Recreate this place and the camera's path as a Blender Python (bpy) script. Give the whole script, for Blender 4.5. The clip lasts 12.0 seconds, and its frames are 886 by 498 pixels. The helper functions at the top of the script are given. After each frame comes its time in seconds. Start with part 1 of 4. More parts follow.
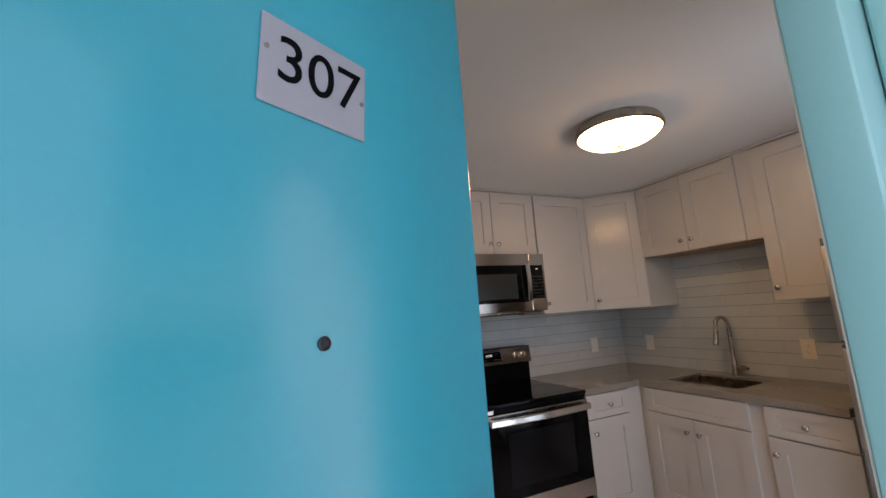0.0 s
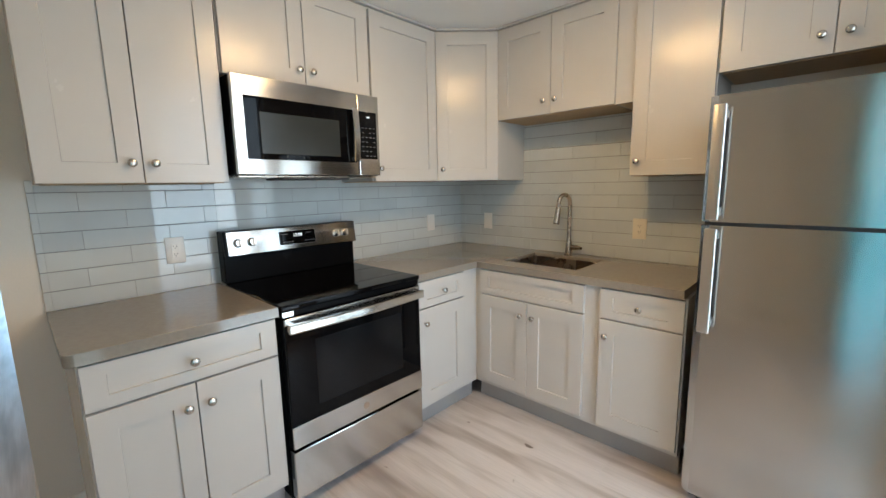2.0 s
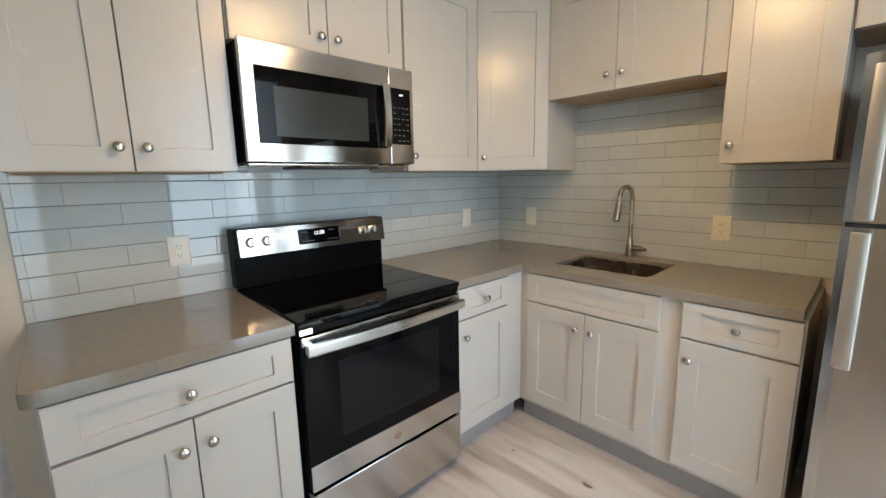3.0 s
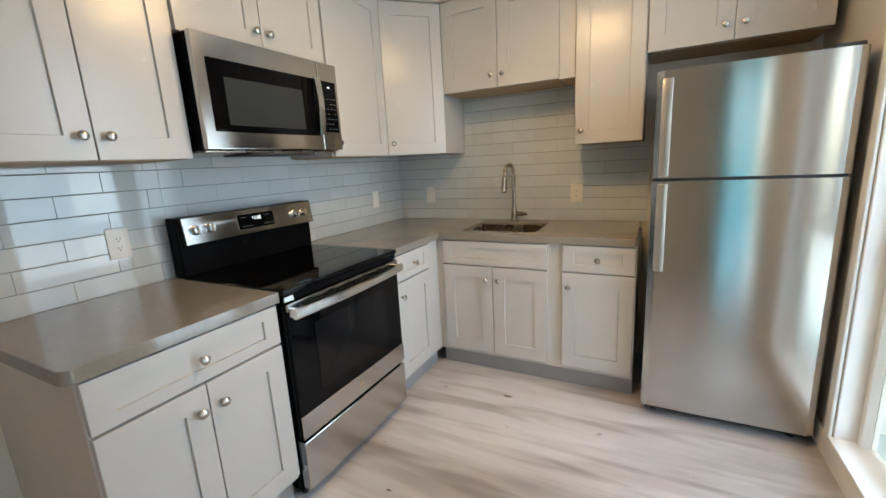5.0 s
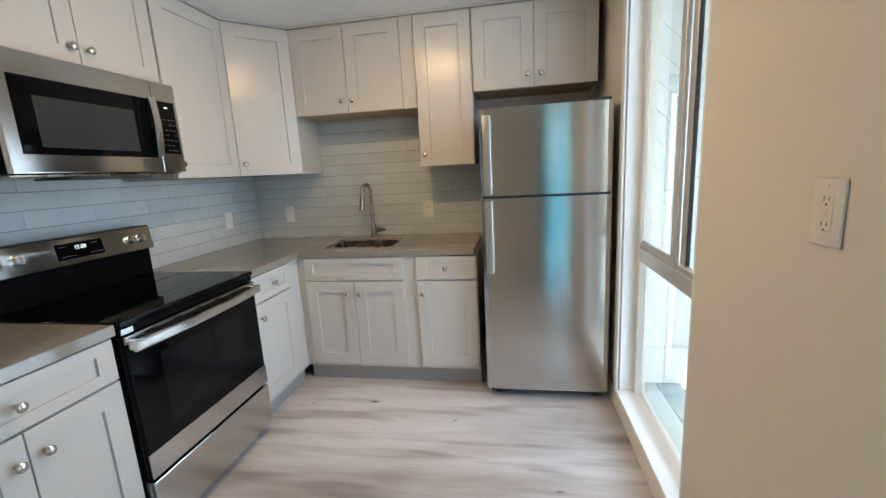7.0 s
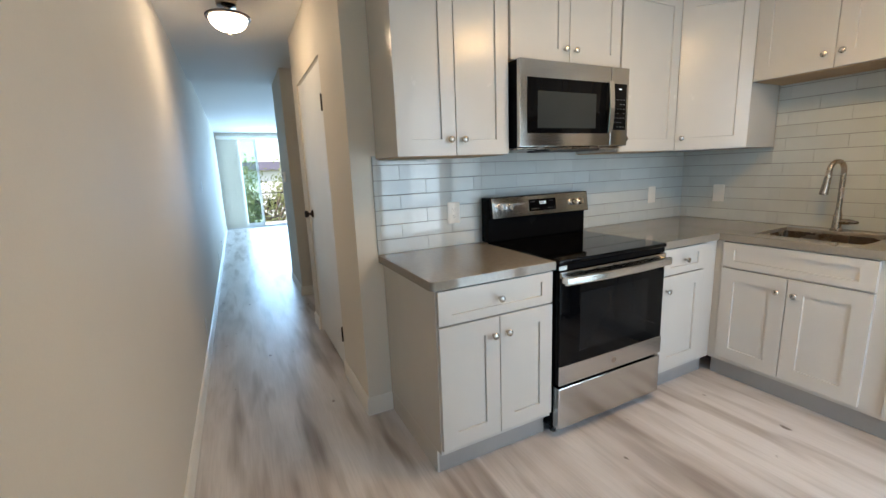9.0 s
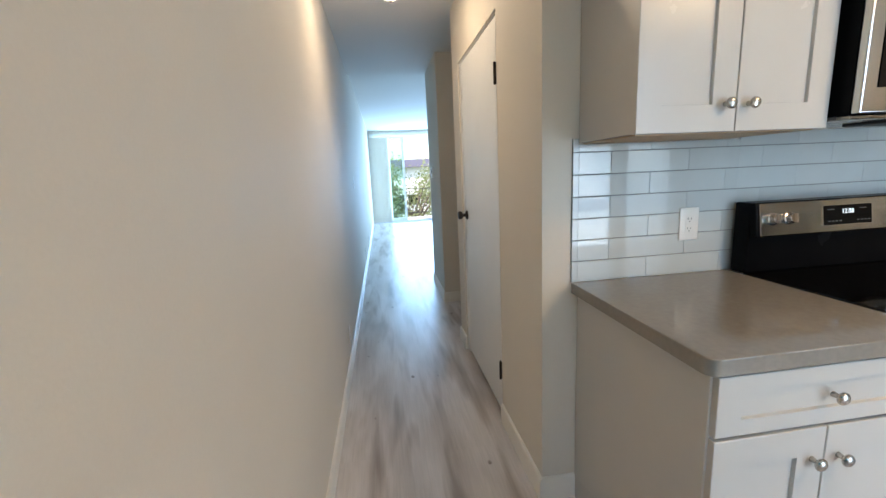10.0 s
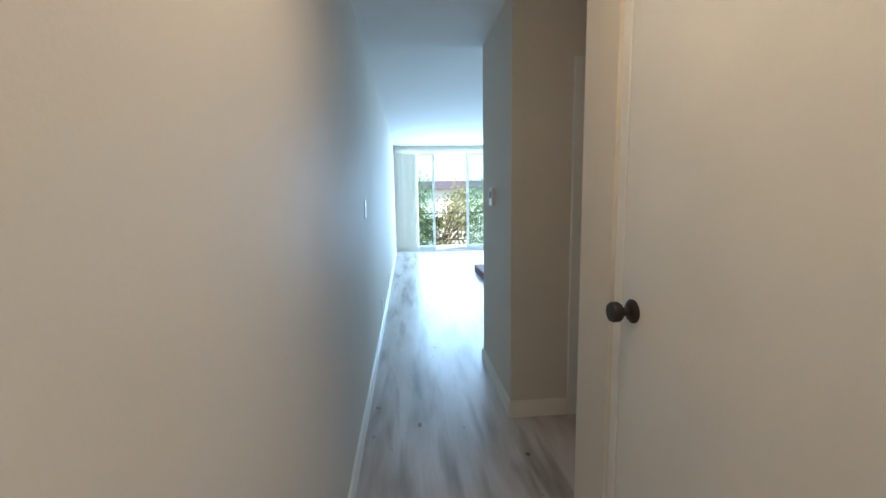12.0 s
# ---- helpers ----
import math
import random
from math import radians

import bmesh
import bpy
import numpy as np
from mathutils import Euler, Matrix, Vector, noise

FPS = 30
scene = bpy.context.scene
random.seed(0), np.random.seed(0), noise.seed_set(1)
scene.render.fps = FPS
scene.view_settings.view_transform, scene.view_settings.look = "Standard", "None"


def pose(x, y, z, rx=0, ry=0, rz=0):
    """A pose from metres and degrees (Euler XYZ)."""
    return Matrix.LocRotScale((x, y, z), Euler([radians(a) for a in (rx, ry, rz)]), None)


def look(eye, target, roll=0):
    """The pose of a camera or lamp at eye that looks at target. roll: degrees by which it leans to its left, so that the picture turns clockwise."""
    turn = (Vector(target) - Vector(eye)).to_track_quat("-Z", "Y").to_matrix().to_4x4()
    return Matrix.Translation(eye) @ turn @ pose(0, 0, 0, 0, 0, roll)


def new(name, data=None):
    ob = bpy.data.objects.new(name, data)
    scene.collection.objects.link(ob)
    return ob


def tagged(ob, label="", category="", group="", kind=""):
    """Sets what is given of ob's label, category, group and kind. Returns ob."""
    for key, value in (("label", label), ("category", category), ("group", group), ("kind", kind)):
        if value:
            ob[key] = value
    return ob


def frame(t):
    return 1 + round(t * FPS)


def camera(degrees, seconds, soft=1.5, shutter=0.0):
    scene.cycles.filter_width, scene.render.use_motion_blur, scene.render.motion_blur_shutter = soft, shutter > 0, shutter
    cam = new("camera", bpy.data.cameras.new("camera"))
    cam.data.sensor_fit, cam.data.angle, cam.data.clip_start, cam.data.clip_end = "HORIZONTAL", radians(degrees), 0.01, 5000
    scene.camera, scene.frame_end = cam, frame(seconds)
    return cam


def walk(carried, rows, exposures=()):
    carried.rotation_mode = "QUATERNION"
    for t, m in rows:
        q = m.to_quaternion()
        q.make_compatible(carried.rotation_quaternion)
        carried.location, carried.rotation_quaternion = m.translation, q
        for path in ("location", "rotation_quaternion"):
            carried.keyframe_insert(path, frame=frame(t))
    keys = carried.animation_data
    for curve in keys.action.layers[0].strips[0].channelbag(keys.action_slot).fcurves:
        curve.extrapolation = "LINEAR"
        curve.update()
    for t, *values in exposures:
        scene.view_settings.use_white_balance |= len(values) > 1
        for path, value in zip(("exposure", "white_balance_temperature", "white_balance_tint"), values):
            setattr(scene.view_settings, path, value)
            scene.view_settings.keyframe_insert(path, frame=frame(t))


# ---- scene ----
cam = camera(94.6, 12.0)
PATH = [
    (0, (0.043, 0.069, 1.468), (0.871, 1.863, 1.78), -3.9),
    (0.5, (0.095, 0.133, 1.423), (1.163, 1.823, 1.342), -3.6),
    (1, (0.213, 0.3, 1.385), (1.574, 1.749, 1.168), -2.4),
    (1.5, (0.398, 0.513, 1.376), (1.878, 1.832, 1.114), -1.4),
    (2, (0.552, 0.684, 1.383), (1.984, 2.046, 1.077), -1.1),
    (2.5, (0.725, 0.862, 1.38), (2.068, 2.305, 1.046), -1.2),
    (4.5, (0.502, 1.076, 1.358), (2.073, 2.245, 0.949), -1.6),
    (5, (0.241, 1.033, 1.351), (1.973, 1.944, 0.938), -3.1),
    (5.5, (0.108, 0.969, 1.369), (1.979, 1.522, 0.93), -4.0),
    (6, (0.077, 0.904, 1.389), (2.014, 1.139, 0.95), -4.1),
    (6.5, (0.081, 0.891, 1.371), (2.038, 0.926, 0.961), -3.6),
    (7, (0.1, 0.877, 1.379), (2.035, 1.217, 1.005), -3.1),
    (9, (-0.042, 0.838, 1.347), (0.829, 2.598, 0.97), -2.3),
    (9.5, (-0.067, 1.125, 1.344), (0.479, 3.015, 0.98), -2.5),
    (10, (-0.070, 1.533, 1.336), (0.203, 3.480, 0.970), -2.6),
    (10.5, (-0.068, 1.950, 1.345), (0.053, 3.912, 0.978), -1.7),
    (11, (-0.106, 2.398, 1.343), (-0.016, 4.366, 0.996), -1.1),
    (11.5, (-0.084, 2.829, 1.362), (0.035, 4.803, 1.063), -1.1),
    (12, (-0.091, 3.31, 1.355), (0.079, 5.286, 1.097), -1.0),
]
EXPOSURES = [(0, 0.40, 6900, 26), (0.5, 0.48, 6700, 22), (1.0, 0.76, 6300, 16), (1.5, 1.32, 6350, 12), (2.5, 1.54, 6500, 10), (4.5, 1.58, 6300, 10), (5.0, 1.55, 6300, 10), (5.5, 1.45, 6300, 10), (6.5, 1.43, 6350, 10), (7.0, 1.44, 5950, 10), (9, 1.58, 6300, 10), (10, 1.80, 6000, 10), (11, 1.66, 5900, 10), (11.5, 1.64, 5900, 10), (12, 1.70, 6200, 10)]
walk(cam, [(t, look(eye, target, roll)) for t, eye, target, roll in PATH], EXPOSURES)

# ---- plan, in metres ----
LEFT, HALL = -0.374, 0.49            # corridor walls
SINK, STOVE, SOUTH = 3.14, 2.93, 0.31   # kitchen walls
CEIL, CEIL_HALL, CEIL_LIVING, FAR = 2.36, 2.46, 2.54, 13.27
T = 0.12

# ---- light ----
world = bpy.data.worlds.new("sky")
scene.world = world
world.use_nodes = True
wn = world.node_tree
sky = wn.nodes.new("ShaderNodeTexSky")
sky.sky_type, sky.sun_disc = "NISHITA", False
sky.sun_elevation, sky.sun_rotation = radians(45), radians(-115)
sky.air_density, sky.dust_density = 1.0, 1.5
wn.nodes["Background"].inputs["Strength"].default_value = 0.15
wn.links.new(sky.outputs["Color"], wn.nodes["Background"].inputs["Color"])


def lamp(name, kind, m, energy, color, **settings):
    data = bpy.data.lights.new(name, kind)
    data.energy, data.color = energy, color
    if kind == "AREA":
        data.shape, data.size, data.size_y = "RECTANGLE", settings["size"][0], settings["size"][1]
        data.spread = radians(settings.get("spread", 180))
    else:
        data.angle = settings["angle"]
    ob = new(name, data)
    ob.matrix_world = m
    return ob


sun_dir = Vector((math.sin(radians(-115)), math.cos(radians(-115)), 1.0)).normalized()
lamp("sun", "SUN", look(sun_dir * 20, (0, 0, 0)), 4.2, (1, 0.95, 0.88), angle=radians(0.5))
SKY = (0.60, 0.80, 1.0)
lamp("sky_light_living", "AREA", look((1.5, FAR - 0.012, 1.25), (1.5, 0, 1.0)), 88, (0.40, 0.67, 1.0), size=(3.5, 2.3))
lamp("sky_light_kitchen", "AREA", look((1.92, SOUTH - 0.068, 1.19), (1.92, 2.2, 1.19)), 5.8, SKY, size=(0.78, 2.1), spread=145)
lamp("sky_light_entry", "AREA", look((0.14, -0.55, 1.3), (0.2, 3, 1.2)), 4.2, SKY, size=(0.9, 1.9))


# ---- materials ----
def nodes_of(name):
    m = bpy.data.materials.new(name)
    m.use_nodes = True
    return m, m.node_tree.nodes, m.node_tree.links, m.node_tree.nodes["Principled BSDF"]


def paint(name, color, rough, metal=0.0, var=0.06, scale=4.0, bump=0.15, bscale=250.0, rvar=0.08, stretch=(1, 1, 1), spec=0.5, random=0.0, coat=0.0):
    """A surface with broad stains, fine grain and relief."""
    m, n, link, p = nodes_of(name)
    tc, mp = n.new("ShaderNodeTexCoord"), n.new("ShaderNodeMapping")
    mp.inputs["Scale"].default_value = stretch
    link.new(tc.outputs["Object"], mp.inputs["Vector"])
    source = mp.outputs["Vector"]
    if random:
        info, add = n.new("ShaderNodeObjectInfo"), n.new("ShaderNodeVectorMath")
        mul = n.new("ShaderNodeMath")
        mul.operation, mul.inputs[1].default_value = "MULTIPLY", 41.0
        link.new(info.outputs["Random"], mul.inputs[0])
        link.new(mp.outputs["Vector"], add.inputs[0])
        link.new(mul.outputs[0], add.inputs[1])
        source = add.outputs["Vector"]
    broad, fine = n.new("ShaderNodeTexNoise"), n.new("ShaderNodeTexNoise")
    broad.inputs["Scale"].default_value, broad.inputs["Detail"].default_value = scale, 5
    fine.inputs["Scale"].default_value, fine.inputs["Detail"].default_value = bscale, 3
    link.new(source, broad.inputs["Vector"])
    link.new(source, fine.inputs["Vector"])
    mix = n.new("ShaderNodeMixRGB")
    mix.inputs["Color1"].default_value = (*[c * (1 - var) for c in color], 1)
    mix.inputs["Color2"].default_value = (*[min(1, c * (1 + var)) for c in color], 1)
    half = n.new("ShaderNodeMath")
    half.operation = "MULTIPLY_ADD"
    half.inputs[1].default_value, half.inputs[2].default_value = 0.3, 0.0
    link.new(fine.outputs["Fac"], half.inputs[0])
    total = n.new("ShaderNodeMath")
    total.operation = "MULTIPLY_ADD"
    total.inputs[1].default_value = 0.7
    link.new(broad.outputs["Fac"], total.inputs[0])
    link.new(half.outputs[0], total.inputs[2])
    last = total.outputs[0]
    if random:
        shift = n.new("ShaderNodeMath")
        shift.operation = "MULTIPLY_ADD"
        shift.inputs[1].default_value, shift.inputs[2].default_value = random, -random / 2
        link.new(info.outputs["Random"], shift.inputs[0])
        plus = n.new("ShaderNodeMath")
        link.new(shift.outputs[0], plus.inputs[0])
        link.new(last, plus.inputs[1])
        last = plus.outputs[0]
    wide = n.new("ShaderNodeMapRange")
    wide.inputs["From Min"].default_value, wide.inputs["From Max"].default_value = 0.25, 0.75
    link.new(last, wide.inputs["Value"])
    link.new(wide.outputs["Result"], mix.inputs["Fac"])
    link.new(mix.outputs["Color"], p.inputs["Base Color"])
    rr = n.new("ShaderNodeMapRange")
    rr.inputs["To Min"].default_value, rr.inputs["To Max"].default_value = max(0.02, rough - rvar), min(1, rough + rvar)
    link.new(broad.outputs["Fac"], rr.inputs["Value"])
    link.new(rr.outputs["Result"], p.inputs["Roughness"])
    p.inputs["Metallic"].default_value = metal
    p.inputs["Specular IOR Level"].default_value = spec
    p.inputs["Coat Weight"].default_value = coat
    if bump:
        b = n.new("ShaderNodeBump")
        b.inputs["Strength"].default_value, b.inputs["Distance"].default_value = bump, 0.002
        link.new(fine.outputs["Fac"], b.inputs["Height"])
        link.new(b.outputs["Normal"], p.inputs["Normal"])
    return m


def steel(name, color, rough, turn=0.0, aniso=0.75):
    m = paint(name, color, rough, 1.0, 0.02, 3.0, 0.0, 60.0, 0.012, (0.6, 0.6, 6))
    n, link = m.node_tree.nodes, m.node_tree.links
    p = n["Principled BSDF"]
    tan = n.new("ShaderNodeTangent")
    tan.direction_type, tan.axis = "RADIAL", "Z"
    p.inputs["Anisotropic"].default_value, p.inputs["Anisotropic Rotation"].default_value = aniso, turn
    link.new(tan.outputs["Tangent"], p.inputs["Tangent"])
    return m


def glow(name, color, strength):
    m, n, link, p = nodes_of(name)
    p.inputs["Base Color"].default_value = (0.9, 0.88, 0.82, 1)
    p.inputs["Emission Color"].default_value = (*color, 1)
    p.inputs["Emission Strength"].default_value = strength
    p.inputs["Roughness"].default_value = 0.3
    return m


def clear(name, color=(1, 1, 1), rough=0.0):
    m, n, link, p = nodes_of(name)
    p.inputs["Base Color"].default_value = (*color, 1)
    p.inputs["Transmission Weight"].default_value = 1
    p.inputs["Roughness"].default_value = rough
    p.inputs["IOR"].default_value = 1.45
    return m


def wood_floor():
    """Pale grey-washed oak planks: grain along the plank, dark streaks and knots, a tone for each plank."""
    m, n, link, p = nodes_of("floor_plank")
    tc, info, mul, add = n.new("ShaderNodeTexCoord"), n.new("ShaderNodeObjectInfo"), n.new("ShaderNodeMath"), n.new("ShaderNodeVectorMath")
    mul.operation, mul.inputs[1].default_value = "MULTIPLY", 73.0
    link.new(info.outputs["Random"], mul.inputs[0])
    link.new(tc.outputs["Object"], add.inputs[0])
    link.new(mul.outputs[0], add.inputs[1])

    ground = n.new("ShaderNodeNewGeometry")

    def grain(sx, sy, detail, rough, dist=0.0, source=None):
        mp, t = n.new("ShaderNodeMapping"), n.new("ShaderNodeTexNoise")
        mp.inputs["Scale"].default_value = (sx, sy, 1)
        t.inputs["Scale"].default_value, t.inputs["Detail"].default_value, t.inputs["Roughness"].default_value, t.inputs["Distortion"].default_value = 1, detail, rough, dist
        link.new(source or add.outputs["Vector"], mp.inputs["Vector"])
        link.new(mp.outputs["Vector"], t.inputs["Vector"])
        return t

    broad, fine, streak = grain(4.5, 0.9, 3, 0.5, 0.2, ground.outputs["Position"]), grain(140, 5, 4, 0.6), grain(9, 1.1, 2, 0.5, 0.25, ground.outputs["Position"])
    ramp = n.new("ShaderNodeValToRGB")
    e = ramp.color_ramp.elements
    e[0].position, e[0].color = 0.25, (0.32, 0.275, 0.245, 1)
    e[1].position, e[1].color = 0.62, (0.68, 0.645, 0.63, 1)
    e.new(0.42).color = (0.52, 0.475, 0.45, 1)
    tone = n.new("ShaderNodeMath")
    tone.operation, tone.inputs[1].default_value, tone.inputs[2].default_value = "MULTIPLY_ADD", 0.03, -0.015
    link.new(info.outputs["Random"], tone.inputs[0])
    sum1 = n.new("ShaderNodeMath")
    link.new(broad.outputs["Fac"], sum1.inputs[0])
    link.new(tone.outputs[0], sum1.inputs[1])
    link.new(sum1.outputs[0], ramp.inputs["Fac"])
    dark = n.new("ShaderNodeValToRGB")
    d = dark.color_ramp.elements
    d[0].position, d[0].color = 0.51, (1, 1, 1, 1)
    d[1].position, d[1].color = 0.70, (0.52, 0.47, 0.435, 1)
    link.new(streak.outputs["Fac"], dark.inputs["Fac"])
    knot, spot = grain(17, 9, 1, 0.4, 0.2), n.new("ShaderNodeValToRGB")
    s = spot.color_ramp.elements
    s[0].position, s[0].color = 0.765, (1, 1, 1, 1)
    s[1].position, s[1].color = 0.82, (0.26, 0.21, 0.18, 1)
    link.new(knot.outputs["Fac"], spot.inputs["Fac"])
    m0 = n.new("ShaderNodeMixRGB")
    m0.blend_type, m0.inputs["Fac"].default_value = "MULTIPLY", 1.0
    link.new(dark.outputs["Color"], m0.inputs["Color1"])
    link.new(spot.outputs["Color"], m0.inputs["Color2"])
    m1, m2 = n.new("ShaderNodeMixRGB"), n.new("ShaderNodeMixRGB")
    m1.blend_type, m2.blend_type = "MULTIPLY", "MULTIPLY"
    m1.inputs["Fac"].default_value, m2.inputs["Fac"].default_value = 1.0, 0.38
    link.new(ramp.outputs["Color"], m1.inputs["Color1"])
    link.new(m0.outputs["Color"], m1.inputs["Color2"])
    fr = n.new("ShaderNodeMapRange")
    fr.inputs["From Min"].default_value, fr.inputs["From Max"].default_value = 0.3, 0.6
    fr.inputs["To Min"].default_value, fr.inputs["To Max"].default_value = 0.65, 1.0
    link.new(fine.outputs["Fac"], fr.inputs["Value"])
    link.new(m1.outputs["Color"], m2.inputs["Color1"])
    link.new(fr.outputs["Result"], m2.inputs["Color2"])
    link.new(m2.outputs["Color"], p.inputs["Base Color"])
    rr = n.new("ShaderNodeMapRange")
    rr.inputs["To Min"].default_value, rr.inputs["To Max"].default_value = 0.24, 0.38
    p.inputs["Specular IOR Level"].default_value = 0.75
    link.new(fine.outputs["Fac"], rr.inputs["Value"])
    link.new(rr.outputs["Result"], p.inputs["Roughness"])
    b = n.new("ShaderNodeBump")
    b.inputs["Strength"].default_value, b.inputs["Distance"].default_value = 0.12, 0.001
    link.new(fine.outputs["Fac"], b.inputs["Height"])
    link.new(b.outputs["Normal"], p.inputs["Normal"])
    return m


def let_through(m, color, share):
    """Lets part of the light through a thin blind or leaf."""
    n, link = m.node_tree.nodes, m.node_tree.links
    tr, mix = n.new("ShaderNodeBsdfTranslucent"), n.new("ShaderNodeMixShader")
    tr.inputs["Color"].default_value, mix.inputs["Fac"].default_value = (*color, 1), share
    link.new(n["Principled BSDF"].outputs["BSDF"], mix.inputs[1])
    link.new(tr.outputs["BSDF"], mix.inputs[2])
    link.new(mix.outputs["Shader"], n["Material Output"].inputs["Surface"])


WALL = paint("wall_paint", (0.71, 0.655, 0.57), 0.70, spec=0.32, var=0.045, rvar=0.13, scale=1.8, bump=0.12, bscale=180)
CEILING = paint("ceiling_paint", (0.78, 0.76, 0.72), 0.8, var=0.02, scale=1.5, bump=0.2, bscale=120)
TRIM = paint("trim_paint", (0.84, 0.80, 0.73), 0.35, var=0.04, scale=6, bump=0.05)
WHITE = paint("white_paint", (0.80, 0.79, 0.76), 0.35, var=0.04, scale=5, bump=0.06)
CABINET = paint("cabinet_paint", (0.54, 0.52, 0.485), 0.25, var=0.03, scale=5, bump=0.04, bscale=300, rvar=0.05)
RAW = paint("raw_plywood", (0.42, 0.29, 0.16), 0.6, var=0.15, scale=6, stretch=(1, 8, 1))
# Cabinet grey darkened: the shade of the toe recess is in the colour.
TOE_SHADED = paint("toe_kick_shaded_grey", (0.33, 0.315, 0.30), 0.5, var=0.08, scale=6)
QUARTZ = paint("quartz", (0.245, 0.220, 0.186), 0.09, var=0.10, scale=60, bump=0.0, bscale=500, rvar=0.02, spec=0.6)
TILE = paint("glazed_tile", (0.545, 0.58, 0.575), 0.03, var=0.06, scale=6, bump=0.06, bscale=11, rvar=0.01, random=0.35, spec=0.65)
GROUT = paint("grout", (0.27, 0.28, 0.275), 0.85, var=0.08, scale=30)
STEEL = steel("stainless_steel", (0.55, 0.54, 0.525), 0.17, 0.25, 0.85)
CHROME = paint("polished_steel", (0.70, 0.69, 0.67), 0.18, 1.0, 0.03, 10, 0.0)
BAR = steel("brushed_bar_steel", (0.60, 0.58, 0.55), 0.30, 0.25, 0.5)
NICKEL = paint("brushed_nickel", (0.46, 0.39, 0.32), 0.27, 1.0, 0.03, 10, 0.0)
SATIN = paint("satin_nickel", (0.52, 0.49, 0.45), 0.20, 1.0, 0.03, 10, 0.0)
BRONZE = paint("oil_rubbed_bronze", (0.030, 0.021, 0.017), 0.40, 0.3, 0.2, 60, 0.1)
BLACK = paint("black_enamel", (0.005, 0.005, 0.0055), 0.25, var=0.2, scale=8, bump=0.02, spec=0.04)
GLASSBLACK = paint("black_glass", (0.003, 0.003, 0.0035), 0.035, var=0.2, scale=5, bump=0.0, rvar=0.015, spec=0.13)
RUBBER = paint("dark_plastic", (0.03, 0.03, 0.03), 0.6, var=0.15, scale=30)
FRIDGE_SIDE = paint("dark_grey_enamel", (0.022, 0.022, 0.023), 0.45, var=0.1, scale=8, bump=0.2, bscale=500)
PLASTIC = paint("white_plastic", (0.80, 0.78, 0.73), 0.32, var=0.03, scale=20, bump=0.02)
ALMOND = paint("almond_plastic", (0.76, 0.70, 0.61), 0.35, var=0.03, scale=20, bump=0.02)
IVORY = paint("ivory_plastic", (0.76, 0.70, 0.57), 0.32, var=0.03, scale=20, bump=0.02)
SLOT = paint("slot_shadow_plastic", (0.10, 0.092, 0.08), 0.6, var=0.1)
TEAL = paint("turquoise_door_paint", (0.010, 0.355, 0.455), 0.17, var=0.05, scale=2.5, bump=0.05, bscale=60, rvar=0.06, spec=0.75)
AQUA = paint("pale_aqua_paint", (0.34, 0.64, 0.65), 0.35, var=0.05, scale=3, bump=0.06)
SIGN = paint("brushed_sign", (0.42, 0.40, 0.45), 0.4, 0.3, 0.05, 20, 0.03)
ALU = paint("aluminium_frame", (0.60, 0.59, 0.58), 0.4, 0.4, 0.06, 20, 0.03)
GLASS = clear("window_glass", (0.95, 1.0, 0.98))
SIDING = paint("white_siding_paint", (0.80, 0.81, 0.81), 0.55, var=0.05, scale=4, bump=0.1)
DECK = paint("teal_deck_paint", (0.52, 0.62, 0.62), 0.6, var=0.12, scale=5, bump=0.2)
BRICK = paint("red_brick", (0.17, 0.055, 0.05), 0.7, var=0.25, scale=20, bump=0.4, bscale=90, random=0.5)
LEAF = paint("leaf", (0.17, 0.18, 0.08), 0.5, var=0.4, scale=3, bump=0.0, random=0.3)
let_through(LEAF, (0.26, 0.29, 0.10), 0.45)
BARK = paint("bark", (0.12, 0.085, 0.06), 0.9, var=0.3, scale=20, bump=0.5, bscale=40)
CONCRETE = paint("concrete", (0.42, 0.41, 0.39), 0.85, var=0.12, scale=3, bump=0.3)
ROOF = paint("roof_shingle", (0.075, 0.065, 0.085), 0.85, var=0.2, scale=12, bump=0.4)
HOUSE = paint("house_stucco", (0.74, 0.71, 0.67), 0.85, var=0.06, scale=3, bump=0.3)
GRASS = paint("ground_green", (0.09, 0.11, 0.05), 0.9, var=0.3, scale=0.4, bump=0.4, bscale=30)
VANE = paint("blind_vane", (0.80, 0.77, 0.70), 0.5, var=0.03, scale=5)
let_through(VANE, (0.84, 0.80, 0.73), 0.5)
FLOOR = wood_floor()
KITCHEN_BULB = glow("lit_kitchen_shade", (1.0, 0.63, 0.27), 16.5)
HALL_BULB = glow("lit_hall_shade", (1.0, 0.76, 0.50), 13.5)
DIGIT = glow("display_digits", (0.75, 0.9, 1.0), 0.42)


# ---- building helpers ----
def box(bm, x0, x1, y0, y1, z0, z1, bevel=0.0, seg=1):
    g = bmesh.ops.create_cube(bm, size=1)
    vs = g["verts"]
    for v in vs:
        v.co = Vector(((x0 + x1) / 2 + v.co.x * (x1 - x0), (y0 + y1) / 2 + v.co.y * (y1 - y0), (z0 + z1) / 2 + v.co.z * (z1 - z0)))
    if bevel:
        es = list({e for v in vs for e in v.link_edges})
        bmesh.ops.bevel(bm, geom=es, offset=bevel, segments=seg, affect="EDGES", profile=0.5)
    return vs


def block(x0, x1, y0, y1, z0, z1, bevel=0.0, seg=1):
    bm = bmesh.new()
    box(bm, x0, x1, y0, y1, z0, z1, bevel, seg)
    return bm


